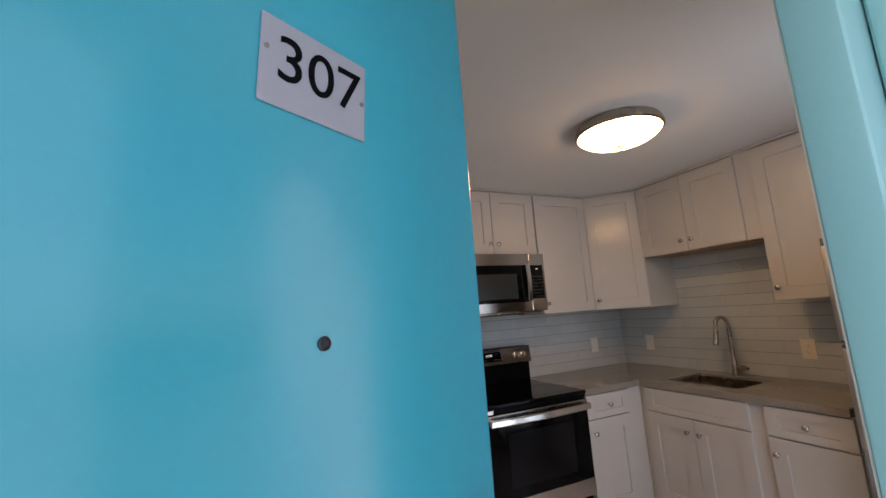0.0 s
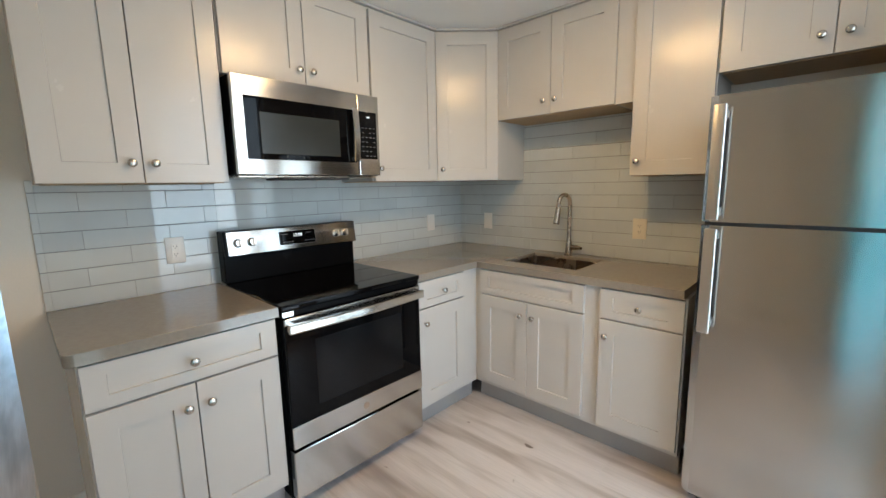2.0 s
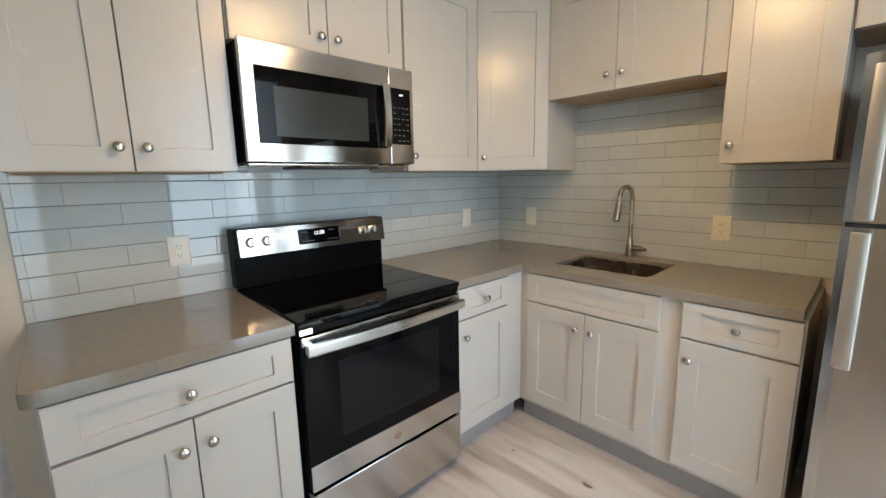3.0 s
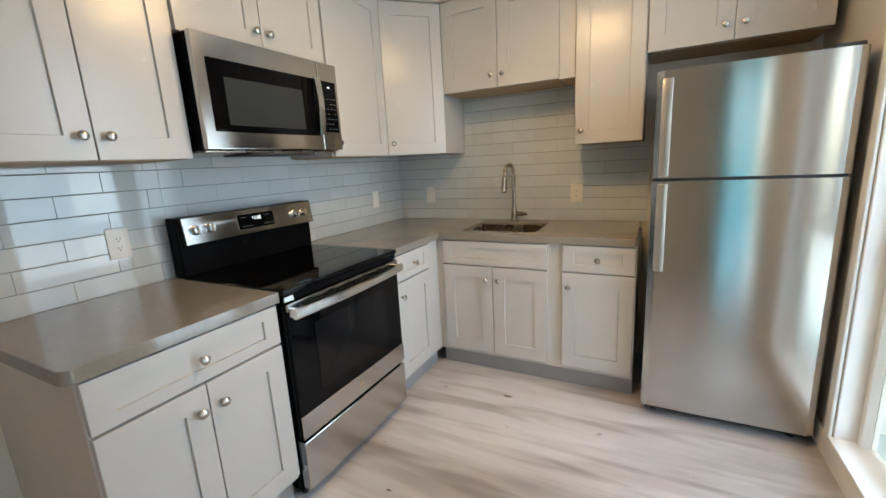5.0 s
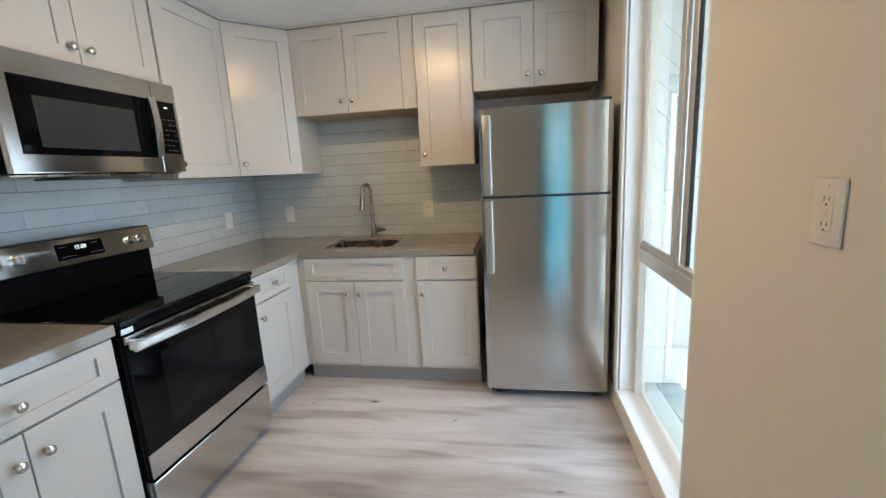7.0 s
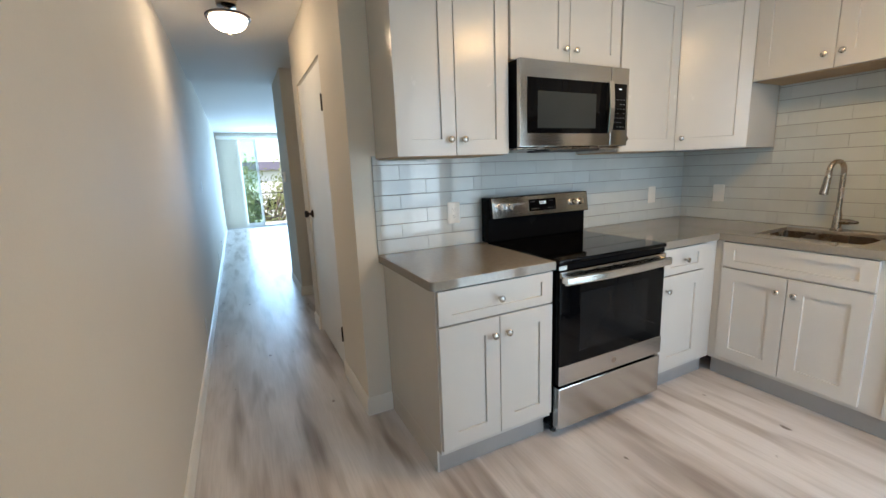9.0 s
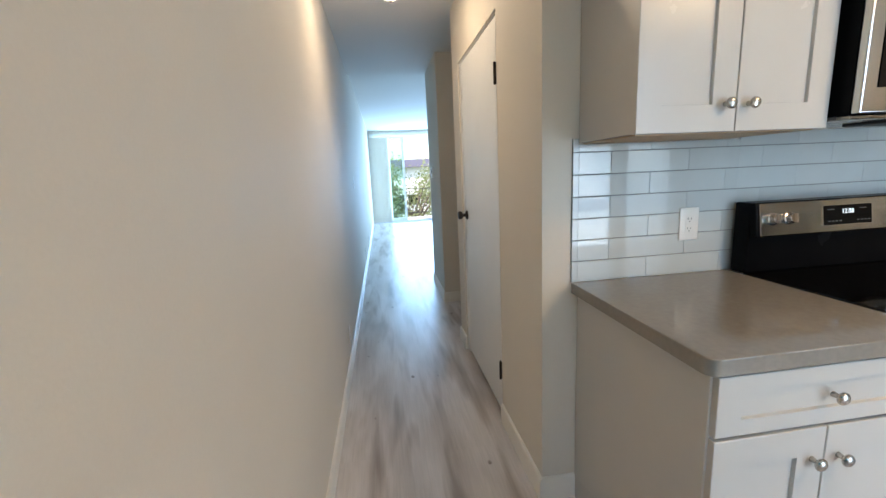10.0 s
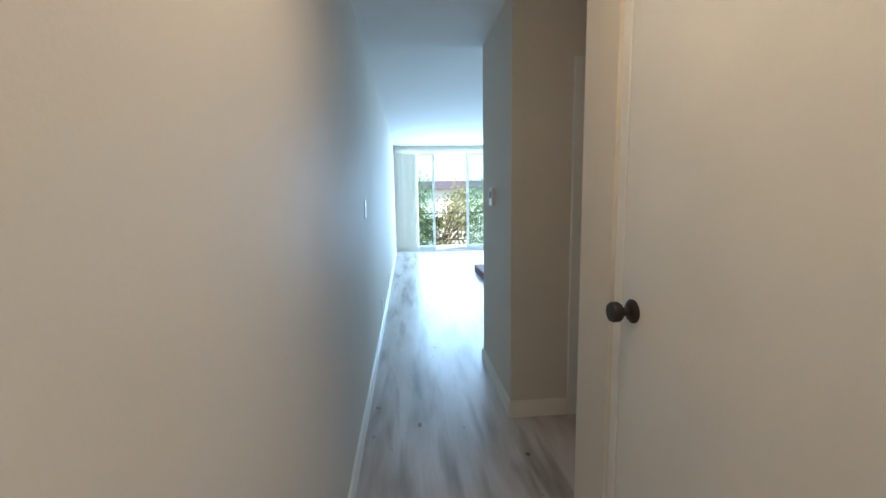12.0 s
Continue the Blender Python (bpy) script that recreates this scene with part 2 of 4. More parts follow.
def lathe(bm, profile, m=None, seg=24):
    """Turns (radius, height) pairs round z, then lays them at m."""
    rings = []
    for r, z in profile:
        rings.append([bm.verts.new((r * math.cos(2 * math.pi * k / seg), r * math.sin(2 * math.pi * k / seg), z)) for k in range(seg)] if r > 1e-5 else [bm.verts.new((0, 0, z))])
    for a, b in zip(rings, rings[1:]):
        for k in range(seg):
            quad = [a[k % len(a)], a[(k + 1) % len(a)], b[(k + 1) % len(b)], b[k % len(b)]]
            quad = list(dict.fromkeys(quad))
            if len(quad) > 2:
                bm.faces.new(quad)
    for ring, flip in ((rings[0], True), (rings[-1], False)):
        if len(ring) > 2:
            bm.faces.new(ring[::-1] if flip else ring)
    bmesh.ops.recalc_face_normals(bm, faces=bm.faces[:])
    if m is not None:
        bmesh.ops.transform(bm, matrix=m, verts=[v for ring in rings for v in ring])


def tube(bm, points, radius, seg=20):
    """A round bar along points; radius may be one number or one for each point."""
    pts = [Vector(p) for p in points]
    radii = radius if isinstance(radius, (list, tuple)) else [radius] * len(pts)
    rings, side = [], None
    for i, p in enumerate(pts):
        along = (pts[min(i + 1, len(pts) - 1)] - pts[max(i - 1, 0)]).normalized()
        if side is None:
            side = along.orthogonal().normalized()
        side = (side - along * side.dot(along)).normalized()
        up = along.cross(side)
        rings.append([bm.verts.new(p + radii[i] * (math.cos(2 * math.pi * k / seg) * side + math.sin(2 * math.pi * k / seg) * up)) for k in range(seg)])
    for a, b in zip(rings, rings[1:]):
        for k in range(seg):
            bm.faces.new((a[k], a[(k + 1) % seg], b[(k + 1) % seg], b[k]))
    bm.faces.new(rings[0][::-1])
    bm.faces.new(rings[-1])


def prism(bm, outline, z0, z1, bevel=0.0):
    """An upright slab over a ground outline, its top edges eased."""
    low = [bm.verts.new((x, y, z0)) for x, y in outline]
    high = [bm.verts.new((x, y, z1)) for x, y in outline]
    k = len(outline)
    bm.faces.new(low[::-1])
    top = bm.faces.new(high)
    for i in range(k):
        bm.faces.new((low[i], low[(i + 1) % k], high[(i + 1) % k], high[i]))
    bmesh.ops.recalc_face_normals(bm, faces=bm.faces[:])
    if bevel:
        bmesh.ops.bevel(bm, geom=list(top.edges), offset=bevel, segments=2, affect="EDGES", profile=0.5)


def finish(name, bm, material, smooth=True):
    me = bpy.data.meshes.new(name)
    bm.to_mesh(me)
    bm.free()
    me.materials.append(material)
    if smooth:
        me.shade_smooth()
        me.set_sharp_from_angle(angle=radians(20))
    return me


def part(name, bm, material, parent, label="", smooth=True):
    ob = new(name, finish(name, bm, material, smooth))
    ob.parent = parent
    if label:
        tagged(ob, label)
    return ob


def shared(name, mesh, parent, m):
    ob = new(name, mesh)
    ob.parent = parent
    ob.matrix_basis = m
    return ob


def thing(name, m, label, category, group="", kind=""):
    ob = new(name)
    ob.empty_display_size = 0.1
    ob.matrix_basis = m
    return tagged(ob, label, category, group, kind)


def structure(name, bm, material, label, category, smooth=True):
    return tagged(new(name, finish(name, bm, material, smooth)), label, category, "", "structure")


def writing(name, text, size, m, material, parent, depth=0.0006):
    """Raised characters, centred at m."""
    cu = bpy.data.curves.new(name, "FONT")
    cu.body, cu.size, cu.extrude, cu.align_x, cu.align_y = text, size, depth, "CENTER", "CENTER"
    tmp = bpy.data.objects.new(name, cu)
    scene.collection.objects.link(tmp)
    bpy.context.view_layer.update()
    me = bpy.data.meshes.new_from_object(tmp.evaluated_get(bpy.context.evaluated_depsgraph_get()))
    bpy.data.objects.remove(tmp)
    me.materials.clear()
    me.materials.append(material)
    ob = new(name, me)
    ob.parent = parent
    ob.matrix_basis = m
    return ob


FRONT = pose(0, 0, 0, 90)            # turns an upright lathe towards -y


# ---- structure ----
def wall(name, boxes, label, material=None):
    bm = bmesh.new()
    for b in boxes:
        box(bm, *b)
    return structure(name, bm, material or WALL, label, "wall", False)


HINGE_X, JAMB_X = -0.345, 0.634       # entry opening
WIN = (1.475, 2.36, 0.10, 2.28)      # kitchen window: x0, x1, z0, z1
wall("wall_west", [(LEFT - T, LEFT, -0.0 + SOUTH - T, FAR + T, 0, 2.7)], "long smooth greige painted wall of the corridor")
wall("wall_south", [
    (LEFT, JAMB_X, SOUTH - T, SOUTH, 2.08, 2.7),
    (JAMB_X, WIN[0], 0.290, SOUTH, 0, 2.7), (JAMB_X + 0.12, WIN[0], SOUTH - T, 0.290, 0, 2.7),
    (WIN[0], WIN[1], SOUTH - T, SOUTH, 0, WIN[2] + 0.004),
    (WIN[0], WIN[1], SOUTH - T, SOUTH, WIN[3], 2.7),
    (WIN[1], SINK + T, SOUTH - T, SOUTH, 0, 2.7)], "greige painted entry wall with the kitchen window")
wall("wall_east", [(SINK, SINK + T, SOUTH, STOVE, 0, 2.7)], "greige painted wall behind the sink and refrigerator")
CL = (3.480, 4.425, 2.055)            # corridor closet door opening: y0, y1, top
wall("wall_north", [(HALL, SINK + T, STOVE, STOVE + T, 0, 2.7)], "greige painted wall behind the range")
wall("wall_hall", [
    (HALL, HALL + T, STOVE + T, CL[0], 0, 2.7),
    (HALL, HALL + T, CL[0], CL[1], CL[2], 2.7),
    (HALL, HALL + T, CL[1], 4.635, 0, 2.7)], "greige corridor wall with a closet door")
wall("wall_side_hall", [(HALL + T, 2.6, 4.635 - T, 4.635, 0, 2.7)], "greige painted side hall wall")
PIL = (5.627, 6.50)
wall("wall_pillar", [
    (0.507, 0.915, PIL[0], PIL[0] + T, 0, 2.7), (0.507, 0.507 + T, PIL[0] + T, PIL[1] - T, 0, 2.7),
    (0.507, 4.2, PIL[1] - T, PIL[1], 0, 2.7), (0.915, 1.72, PIL[0], PIL[0] + T, 2.05, 2.7), (1.72, 2.6, PIL[0], PIL[0] + T, 0, 2.7),
    (2.6, 2.6 + T, 4.635 - T, PIL[0] + T, 0, 2.7)], "greige painted wall between side hall and living room")
SL = (-0.345, 3.3, 2.46)              # sliding door opening: x0, x1, top
wall("wall_far", [(LEFT, SL[0], FAR, FAR + T, 0, 2.8), (SL[0], SL[1], FAR, FAR + T, SL[2], 2.8), (SL[1], 4.3, FAR, FAR + T, 0, 2.8)], "pale painted living room wall round the sliding door")
wall("wall_living_east", [(4.2, 4.3, PIL[1], FAR, 0, 2.8)], "greige painted living room wall")
wall("ceiling", [(LEFT - T, SINK + T, SOUTH - T, STOVE + T, CEIL, CEIL + 0.1), (LEFT - T, 2.72, STOVE + T, PIL[1], CEIL_HALL, CEIL_HALL + 0.1)], "smooth off-white painted kitchen and corridor ceiling", CEILING)
wall("ceiling_living", [(LEFT - T, 4.3, PIL[1], FAR + T, CEIL_LIVING, CEIL_LIVING + 0.1)], "smooth white living room ceiling", CEILING)
structure("floor", block(LEFT - T, 4.3, SOUTH - T, FAR + T, -0.14, -0.012), CONCRETE, "pale grey-washed wood plank floor", "floor")


def baseboard(name, x0, y0, x1, y1, inward, h=0.104, t=0.013):
    """A board along a wall from one point to another; inward: the way off the wall."""
    bm = bmesh.new()
    prof = [(0, 0), (t, 0), (t, h - 0.016), (t * 0.75, h - 0.006), (t * 0.35, h), (0, h)]
    ends = []
    for x, y in ((x0, y0), (x1, y1)):
        ends.append([bm.verts.new((x + inward[0] * d, y + inward[1] * d, z)) for d, z in prof])
    for i in range(len(prof)):
        j = (i + 1) % len(prof)
        bm.faces.new((ends[0][i], ends[0][j], ends[1][j], ends[1][i]))
    bm.faces.new(ends[0][::-1])
    bm.faces.new(ends[1])
    bmesh.ops.recalc_face_normals(bm, faces=bm.faces[:])
    return structure(name, bm, TRIM, "cream painted wooden baseboard", "baseboard")


baseboard("baseboard_west", LEFT, SOUTH, LEFT, FAR, (1, 0))
baseboard("baseboard_hall", HALL, STOVE - 0.013, HALL, CL[0], (-1, 0))
baseboard("baseboard_hall_end", HALL, CL[1], HALL, 4.635 + 0.013, (-1, 0))
baseboard("baseboard_stove_wall", HALL, STOVE, 0.635, STOVE, (0, -1))
baseboard("baseboard_side_hall", HALL, 4.635, 2.6, 4.635, (0, 1))
baseboard("baseboard_pillar_front", 0.507 - 0.013, PIL[0], 0.855, PIL[0], (0, -1))
baseboard("baseboard_pillar_side", 0.507, PIL[0], 0.507, PIL[1] + 0.013, (-1, 0))
baseboard("baseboard_south", JAMB_X + 0.002, SOUTH, SINK, SOUTH, (0, 1))
baseboard("baseboard_pillar_back", 0.507, PIL[1], 4.2, PIL[1], (0, 1))

# Entry door frame and door, ajar.
frame_1 = thing("door_frame", pose(0, 0, 0), "pale aqua painted entry door frame with a rounded stop", "door frame", kind="structure")
part("jamb", block(JAMB_X - 0.004, JAMB_X + 0.070, 0.250, 0.308, 0, 2.079, 0.006, 3), AQUA, frame_1)
part("stop", block(JAMB_X + 0.048, JAMB_X + 0.12, 0.222, 0.2495, 0, 2.08, 0.010, 3), AQUA, frame_1)
part("casing", block(JAMB_X + 0.085, JAMB_X + 0.20, 0.160, 0.222, 0, 2.14, 0.010, 3), AQUA, frame_1)
bm = bmesh.new()
box(bm, LEFT, HINGE_X - 0.004, SOUTH - T - 0.02, SOUTH - 0.004, 0, 2.08, 0.004)
part("jamb", bm, AQUA, frame_1)
bm = bmesh.new()
box(bm, LEFT, JAMB_X + 0.05, SOUTH - T - 0.02, SOUTH - 0.004, 2.045, 2.079, 0.004)
part("head", bm, AQUA, frame_1)
structure("threshold", block(LEFT, JAMB_X + 0.05, SOUTH - T - 0.03, SOUTH, -0.011, 0.012, 0.004), ALU, "worn aluminium door threshold", "threshold")

DOOR_W, DOOR_ANGLE = 0.71, 24.9
door = thing("door_1", pose(HINGE_X, 0.225, 0.012, 0, 0, DOOR_ANGLE), "glossy turquoise painted entry door standing ajar", "door", kind="structure")
part("leaf", block(0, DOOR_W, 0, 0.044, 0, 2.03, 0.003, 2), TEAL, door)
sign = part("sign", block(0.428, 0.536, -0.003, 0.0, 1.636, 1.718, 0.001), SIGN, door, "brushed silver door number plate")
writing("door_number", "307", 0.060, pose(0.485, -0.0034, 1.680, 90), BLACK, sign)
for sx, sz in ((0.433, 1.686), (0.531, 1.674)):
    bm = bmesh.new()
    lathe(bm, [(0.0024, 0), (0.002, 0.0012), (0, 0.0016)], Matrix.Translation((sx, -0.003, sz)) @ FRONT, 10)
    part("screw", bm, NICKEL, sign)
# The plate hangs a little crooked.
sign.matrix_basis = Matrix.Translation((0.428, 0, 1.677)) @ pose(0, 0, 0, 0, 3.4) @ Matrix.Translation((-0.428, 0, -1.677))
bm = bmesh.new()
lathe(bm, [(0.0062, 0), (0.0062, 0.0015), (0.0046, 0.0025), (0.0036, 0.001), (0.0, 0.001)], Matrix.Translation((0.484, 0, 1.438)) @ FRONT, 20)
part("peephole", bm, FRIDGE_SIDE, door, "worn brass peephole")
lock = part("lock_plate", block(0.637, 0.682, -0.010, 0, 0.96, 1.250, 0.003, 2), BRONZE, door, "dark bronze lock plate")
bm = bmesh.new()
lathe(bm, [(0.026, 0), (0.026, 0.006), (0.012, 0.012), (0.011, 0.038), (0.026, 0.046), (0.029, 0.058), (0.022, 0.068), (0, 0.07)], Matrix.Translation((0.656, -0.010, 1.02)) @ FRONT)
part("knob", bm, BRONZE, lock)
bm = bmesh.new()
lathe(bm, [(0.016, 0), (0.015, 0.006), (0.012, 0.008), (0, 0.008)], Matrix.Translation((0.656, -0.010, 1.10)) @ FRONT)
part("keyhole_rose", bm, BRONZE, lock)
bm = bmesh.new()
lathe(bm, [(0.026, 0), (0.012, 0.012), (0.011, 0.038), (0.027, 0.048), (0.024, 0.066), (0, 0.07)], Matrix.Translation((0.650, 0.044, 1.02)) @ pose(0, 0, 0, -90))
part("inner_knob", bm, BRONZE, door)

part("latch", block(0.709, 0.716, 0.012, 0.034, 1.07, 1.125, 0.002), BRONZE, door, "dark bronze latch")

# Kitchen window.
win = thing("window_1", pose(0, 0, 0), "tall kitchen window with grey aluminium slider over a fixed pane", "window", kind="structure")
wy0, wy1 = SOUTH - T - 0.01, SOUTH
part("jamb", block(WIN[1] - 0.02, WIN[1], wy0, wy1 - 0.002, WIN[2], WIN[3], 0.003), WHITE, win)
part("jamb", block(WIN[0], WIN[0] + 0.02, wy0, wy1 - 0.002, WIN[2], WIN[3], 0.003), WHITE, win)
part("casing", block(WIN[1] - 0.012, WIN[1] + 0.045, SOUTH + 0.001, SOUTH + 0.014, WIN[2], WIN[3] + 0.05, 0.003), WHITE, win)
part("window_sill", block(WIN[0] + 0.001, WIN[1] - 0.001, wy0, wy1 + 0.016, WIN[2] + 0.0045, WIN[2] + 0.016, 0.003), WHITE, win, "white painted low window sill")
part("head", block(WIN[0], WIN[1], wy0, wy1 - 0.002, WIN[3] - 0.02, WIN[3], 0.003), WHITE, win)
part("stop", block(WIN[1] - 0.052, WIN[1] - 0.02, wy0, wy0 + 0.055, WIN[2] + 0.004, WIN[3] - 0.02, 0.003), WHITE, win)
part("stop", block(WIN[0] + 0.02, WIN[0] + 0.052, wy0, wy0 + 0.055, WIN[2] + 0.004, WIN[3] - 0.02, 0.003), WHITE, win)
gx0, gx1, gy = WIN[0] + 0.052, WIN[1] - 0.052, wy0 + 0.012
part("transom", block(gx0, gx1, gy - 0.012, gy + 0.042, 0.865, 0.935, 0.003), ALU, win, "grey aluminium crossbar")
part("track", block(gx0, gx1, gy - 0.008, gy + 0.03, 0.935, 0.953, 0.002), ALU, win)
part("mullion", block(1.822, 1.867, gy - 0.008, gy + 0.016, 0.953, WIN[3] - 0.02, 0.003), ALU, win)
sash = part("sash", block(1.867, 1.912, gy + 0.018, gy + 0.038, 0.953, WIN[3] - 0.02, 0.003), ALU, win, "aluminium sliding sash")
part("sash_seal", block(1.815, 1.822, gy - 0.004, gy + 0.012, 0.953, WIN[3] - 0.02), RUBBER, sash)
part("sash_rail", block(1.912, gx1, gy + 0.018, gy + 0.034, 0.953, 0.975, 0.002), ALU, sash)
for a, b, z0, z1, y in ((gx0, gx1, WIN[2] + 0.004, 0.865, gy + 0.006), (gx0, 1.822, 0.953, WIN[3] - 0.02, gy), (1.90, gx1, 0.953, WIN[3] - 0.02, gy + 0.026)):
    pane = part("pane", block(a, b, y, y + 0.004, z0, z1), GLASS, win)
    pane.visible_shadow = False
part("cord", block(WIN[1] - 0.026, WIN[1] - 0.020, SOUTH - 0.075, SOUTH - 0.066, 1.52, WIN[3] - 0.02, 0.002), WHITE, win, "white blind wand")

# Closet door in the corridor.
closet = thing("door_2", pose(HALL, 0, 0), "closed off-white flush closet door with dark bronze hardware", "door", kind="structure")
LEAF_Y = (CL[0] + 0.055, CL[1] - 0.043)
part("leaf", block(0.014, 0.049, *LEAF_Y, 0.022, CL[2] - 0.010, 0.002), WHITE, closet)
part("jamb", block(0.032, 0.10, CL[0] + 0.001, LEAF_Y[0] - 0.0015, 0.0, CL[2] + 0.001, 0.002), TRIM, closet)
part("jamb", block(0.011, 0.10, LEAF_Y[1] + 0.0015, CL[1] - 0.001, 0.0, CL[2] + 0.001, 0.002), WHITE, closet)
part("head", block(0.010, 0.10, LEAF_Y[0] - 0.003, LEAF_Y[1] + 0.003, CL[2] - 0.007, CL[2] + 0.001, 0.002), TRIM, closet)
part("backing", block(0.075, 0.09, LEAF_Y[0] - 0.003, LEAF_Y[1] + 0.003, 0.0, CL[2] - 0.007), RUBBER, closet)
for z in (1.79, 0.268):
    hinge = part("hinge", block(0.010, 0.0145, LEAF_Y[0] - 0.003, LEAF_Y[0] + 0.026, z - 0.048, z + 0.048, 0.001), BRONZE, closet, "dark bronze hinge")
    bm = bmesh.new()
    tube(bm, [(0.006, LEAF_Y[0] - 0.001, z - 0.05), (0.006, LEAF_Y[0] - 0.001, z + 0.05)], 0.0065, 12)
    part("hinge_pin", bm, BRONZE, hinge)
bm = bmesh.new()
lathe(bm, [(0.032, 0), (0.032, 0.005), (0.024, 0.012), (0.012, 0.016), (0.0115, 0.032), (0.022, 0.036), (0.0275, 0.044), (0.0275, 0.058), (0.024, 0.064), (0, 0.066)], Matrix.Translation((0.014, 4.325, 1.040)) @ pose(0, 0, 0, 0, -90), 28)
part("knob", bm, BRONZE, closet, "dark bronze door knob")

# Side hall door beyond the pillar face.
side = thing("door_3", pose(0, PIL[0], 0), "white painted side hall door with white casing", "door", kind="structure")
part("casing", block(0.858, 0.928, -0.016, -0.001, 0, 2.11, 0.004), WHITE, side)
part("casing", block(1.707, 1.777, -0.016, -0.001, 0, 2.11, 0.004), WHITE, side)
part("casing", block(0.928, 1.707, -0.016, -0.001, 2.04, 2.11, 0.004), WHITE, side)
part("leaf", block(0.922, 1.713, 0.03, 0.065, 0.01, 2.045, 0.003), WHITE, side)


# ---- kitchen: cabinets ----
def shaker(x0, x1, z0, z1, rail=0.073, t=0.02, y=0.0):
    """A shaker front in the plane y, facing -y: framed, with a sunken panel."""
    bm = bmesh.new()
    box(bm, x0, x1, y, y + t, z0, z1)
    face = min(bm.faces, key=lambda f: f.calc_center_median().y)
    low = (z1 - z0) < 0.2
    rx, rz = (0.062, 0.040) if low else (rail, rail)
    mx, mz = (x0 + x1) / 2, (z0 + z1) / 2
    bmesh.ops.inset_region(bm, faces=[face], thickness=0.01)
    for v in face.verts:
        v.co.x = mx + math.copysign((x1 - x0) / 2 - rx, v.co.x - mx)
        v.co.z = mz + math.copysign((z1 - z0) / 2 - rz, v.co.z - mz)
    bmesh.ops.inset_region(bm, faces=[face], thickness=0.0025)
    bmesh.ops.translate(bm, vec=(0, 0.009, 0), verts=face.verts[:])
    outer = [e for e in bm.edges if all((abs(v.co.x - x0) < 1e-6 or abs(v.co.x - x1) < 1e-6 or abs(v.co.z - z0) < 1e-6 or abs(v.co.z - z1) < 1e-6) and abs(v.co.y - y) < 1e-6 for v in e.verts)]
    bmesh.ops.bevel(bm, geom=outer, offset=0.0022, segments=2, affect="EDGES", profile=0.5)
    return bm


bm = bmesh.new()
lathe(bm, [(0.0075, 0), (0.0065, 0.004), (0.0055, 0.012), (0.009, 0.016), (0.0145, 0.019), (0.0158, 0.0222), (0.0150, 0.0255), (0.0125, 0.0282), (0.0085, 0.0302), (0.0045, 0.0312), (0.0, 0.0315)], FRONT, 20)
KNOB = finish("knob", bm, SATIN)


def front(parent, name, x0, x1, z0, z1, knob=None, y=-0.02):
    ob = part(name, shaker(x0, x1, z0, z1, y=y), CABINET, parent)
    if knob:
        shared("knob", KNOB, ob, Matrix.Translation((knob[0], y, knob[1])))
    return ob


def base_cabinet(m, width, depth, doors, drawers, label, end_panels=()):
    """A floor cabinet; its front plane is y = 0, facing -y. doors: (x0, x1, knob x); drawers: (x0, x1, has a knob)."""
    cab = thing("base_cabinet", m, label, "cabinet", "kitchen base cabinets")
    bm = bmesh.new()
    for s in ((0, 0.018, 0.018, depth, 0.115, 0.872), (width - 0.018, width, 0.018, depth, 0.115, 0.872), (0, width, 0, 0.018, 0.115, 0.873), (0.018, width - 0.018, depth - 0.012, depth, 0.115, 0.872), (0.018, width - 0.018, 0.018, depth - 0.012, 0.115, 0.133)):
        box(bm, *s)
    part("body", bm, CABINET, cab)
    # The board's darker grey holds the shade under the cabinet.
    part("toe_kick", block(0.0, width, 0.045, 0.06, 0.0, 0.115), TOE_SHADED, cab, "grey toe kick with the recess shade in its colour")
    for x0, x1 in end_panels:
        bm = block(x0, x1, -0.001, depth, 0.115, 0.873, 0.0015)
        box(bm, x0, x1, 0.044, depth, 0.0, 0.115)
        part("end_panel", bm, CABINET, cab)
    for x0, x1, knob in drawers:
        front(cab, "drawer", x0, x1, 0.718, 0.866, ((x0 + x1) / 2, 0.792) if knob else None)
    for x0, x1, kx in doors:
        front(cab, "door", x0, x1, 0.142, 0.709, (kx, 0.628))
    return cab


def wall_cabinet(m, width, depth, z0, z1, doors, label, name="wall_cabinet"):
    cab = thing(name, m, label, "cabinet", "kitchen wall cabinets")
    part("body", block(0, width, 0, depth, z0 + 0.004, z1, 0.001), CABINET, cab)
    part("underside", block(0.015, width - 0.015, 0.012, depth - 0.003, z0, z0 + 0.0035), RAW, cab, "unpainted plywood underside")
    for x0, x1, kx in doors:
        front(cab, "door", x0, x1, z0 + 0.002, z1 - 0.012, (kx, z0 + 0.075))
    return cab


FY = 2.285                            # carcass front of the range run
base_cabinet(pose(0.635, FY, 0), 0.60, STOVE - FY - 0.004, ((-0.004, 0.293, 0.260), (0.297, 0.594, 0.334)), ((-0.004, 0.594, True),), "light grey shaker base cabinet with one drawer over two doors", ((-0.009, 0.0),))
base_cabinet(pose(2.012, FY, 0), 0.524, STOVE - FY - 0.004, ((0.006, 0.385, 0.045),), ((0.006, 0.385, True),), "narrow light grey shaker corner base cabinet beside the range")
SX = 2.537                            # carcass front of the sink run
R = (0, 0, -90)
base_cabinet(pose(SX, 2.285, 0, *R), 0.77, SINK - SX - 0.004, ((0.050, 0.383, 0.345), (0.387, 0.720, 0.425)), ((0.050, 0.720, False),), "light grey shaker sink base cabinet with false drawer front")
base_cabinet(pose(SX, 1.515, 0, *R), 0.415, SINK - SX - 0.004, ((0.035, 0.408, 0.070),), ((0.035, 0.408, True),), "narrow light grey shaker base cabinet beside the refrigerator")

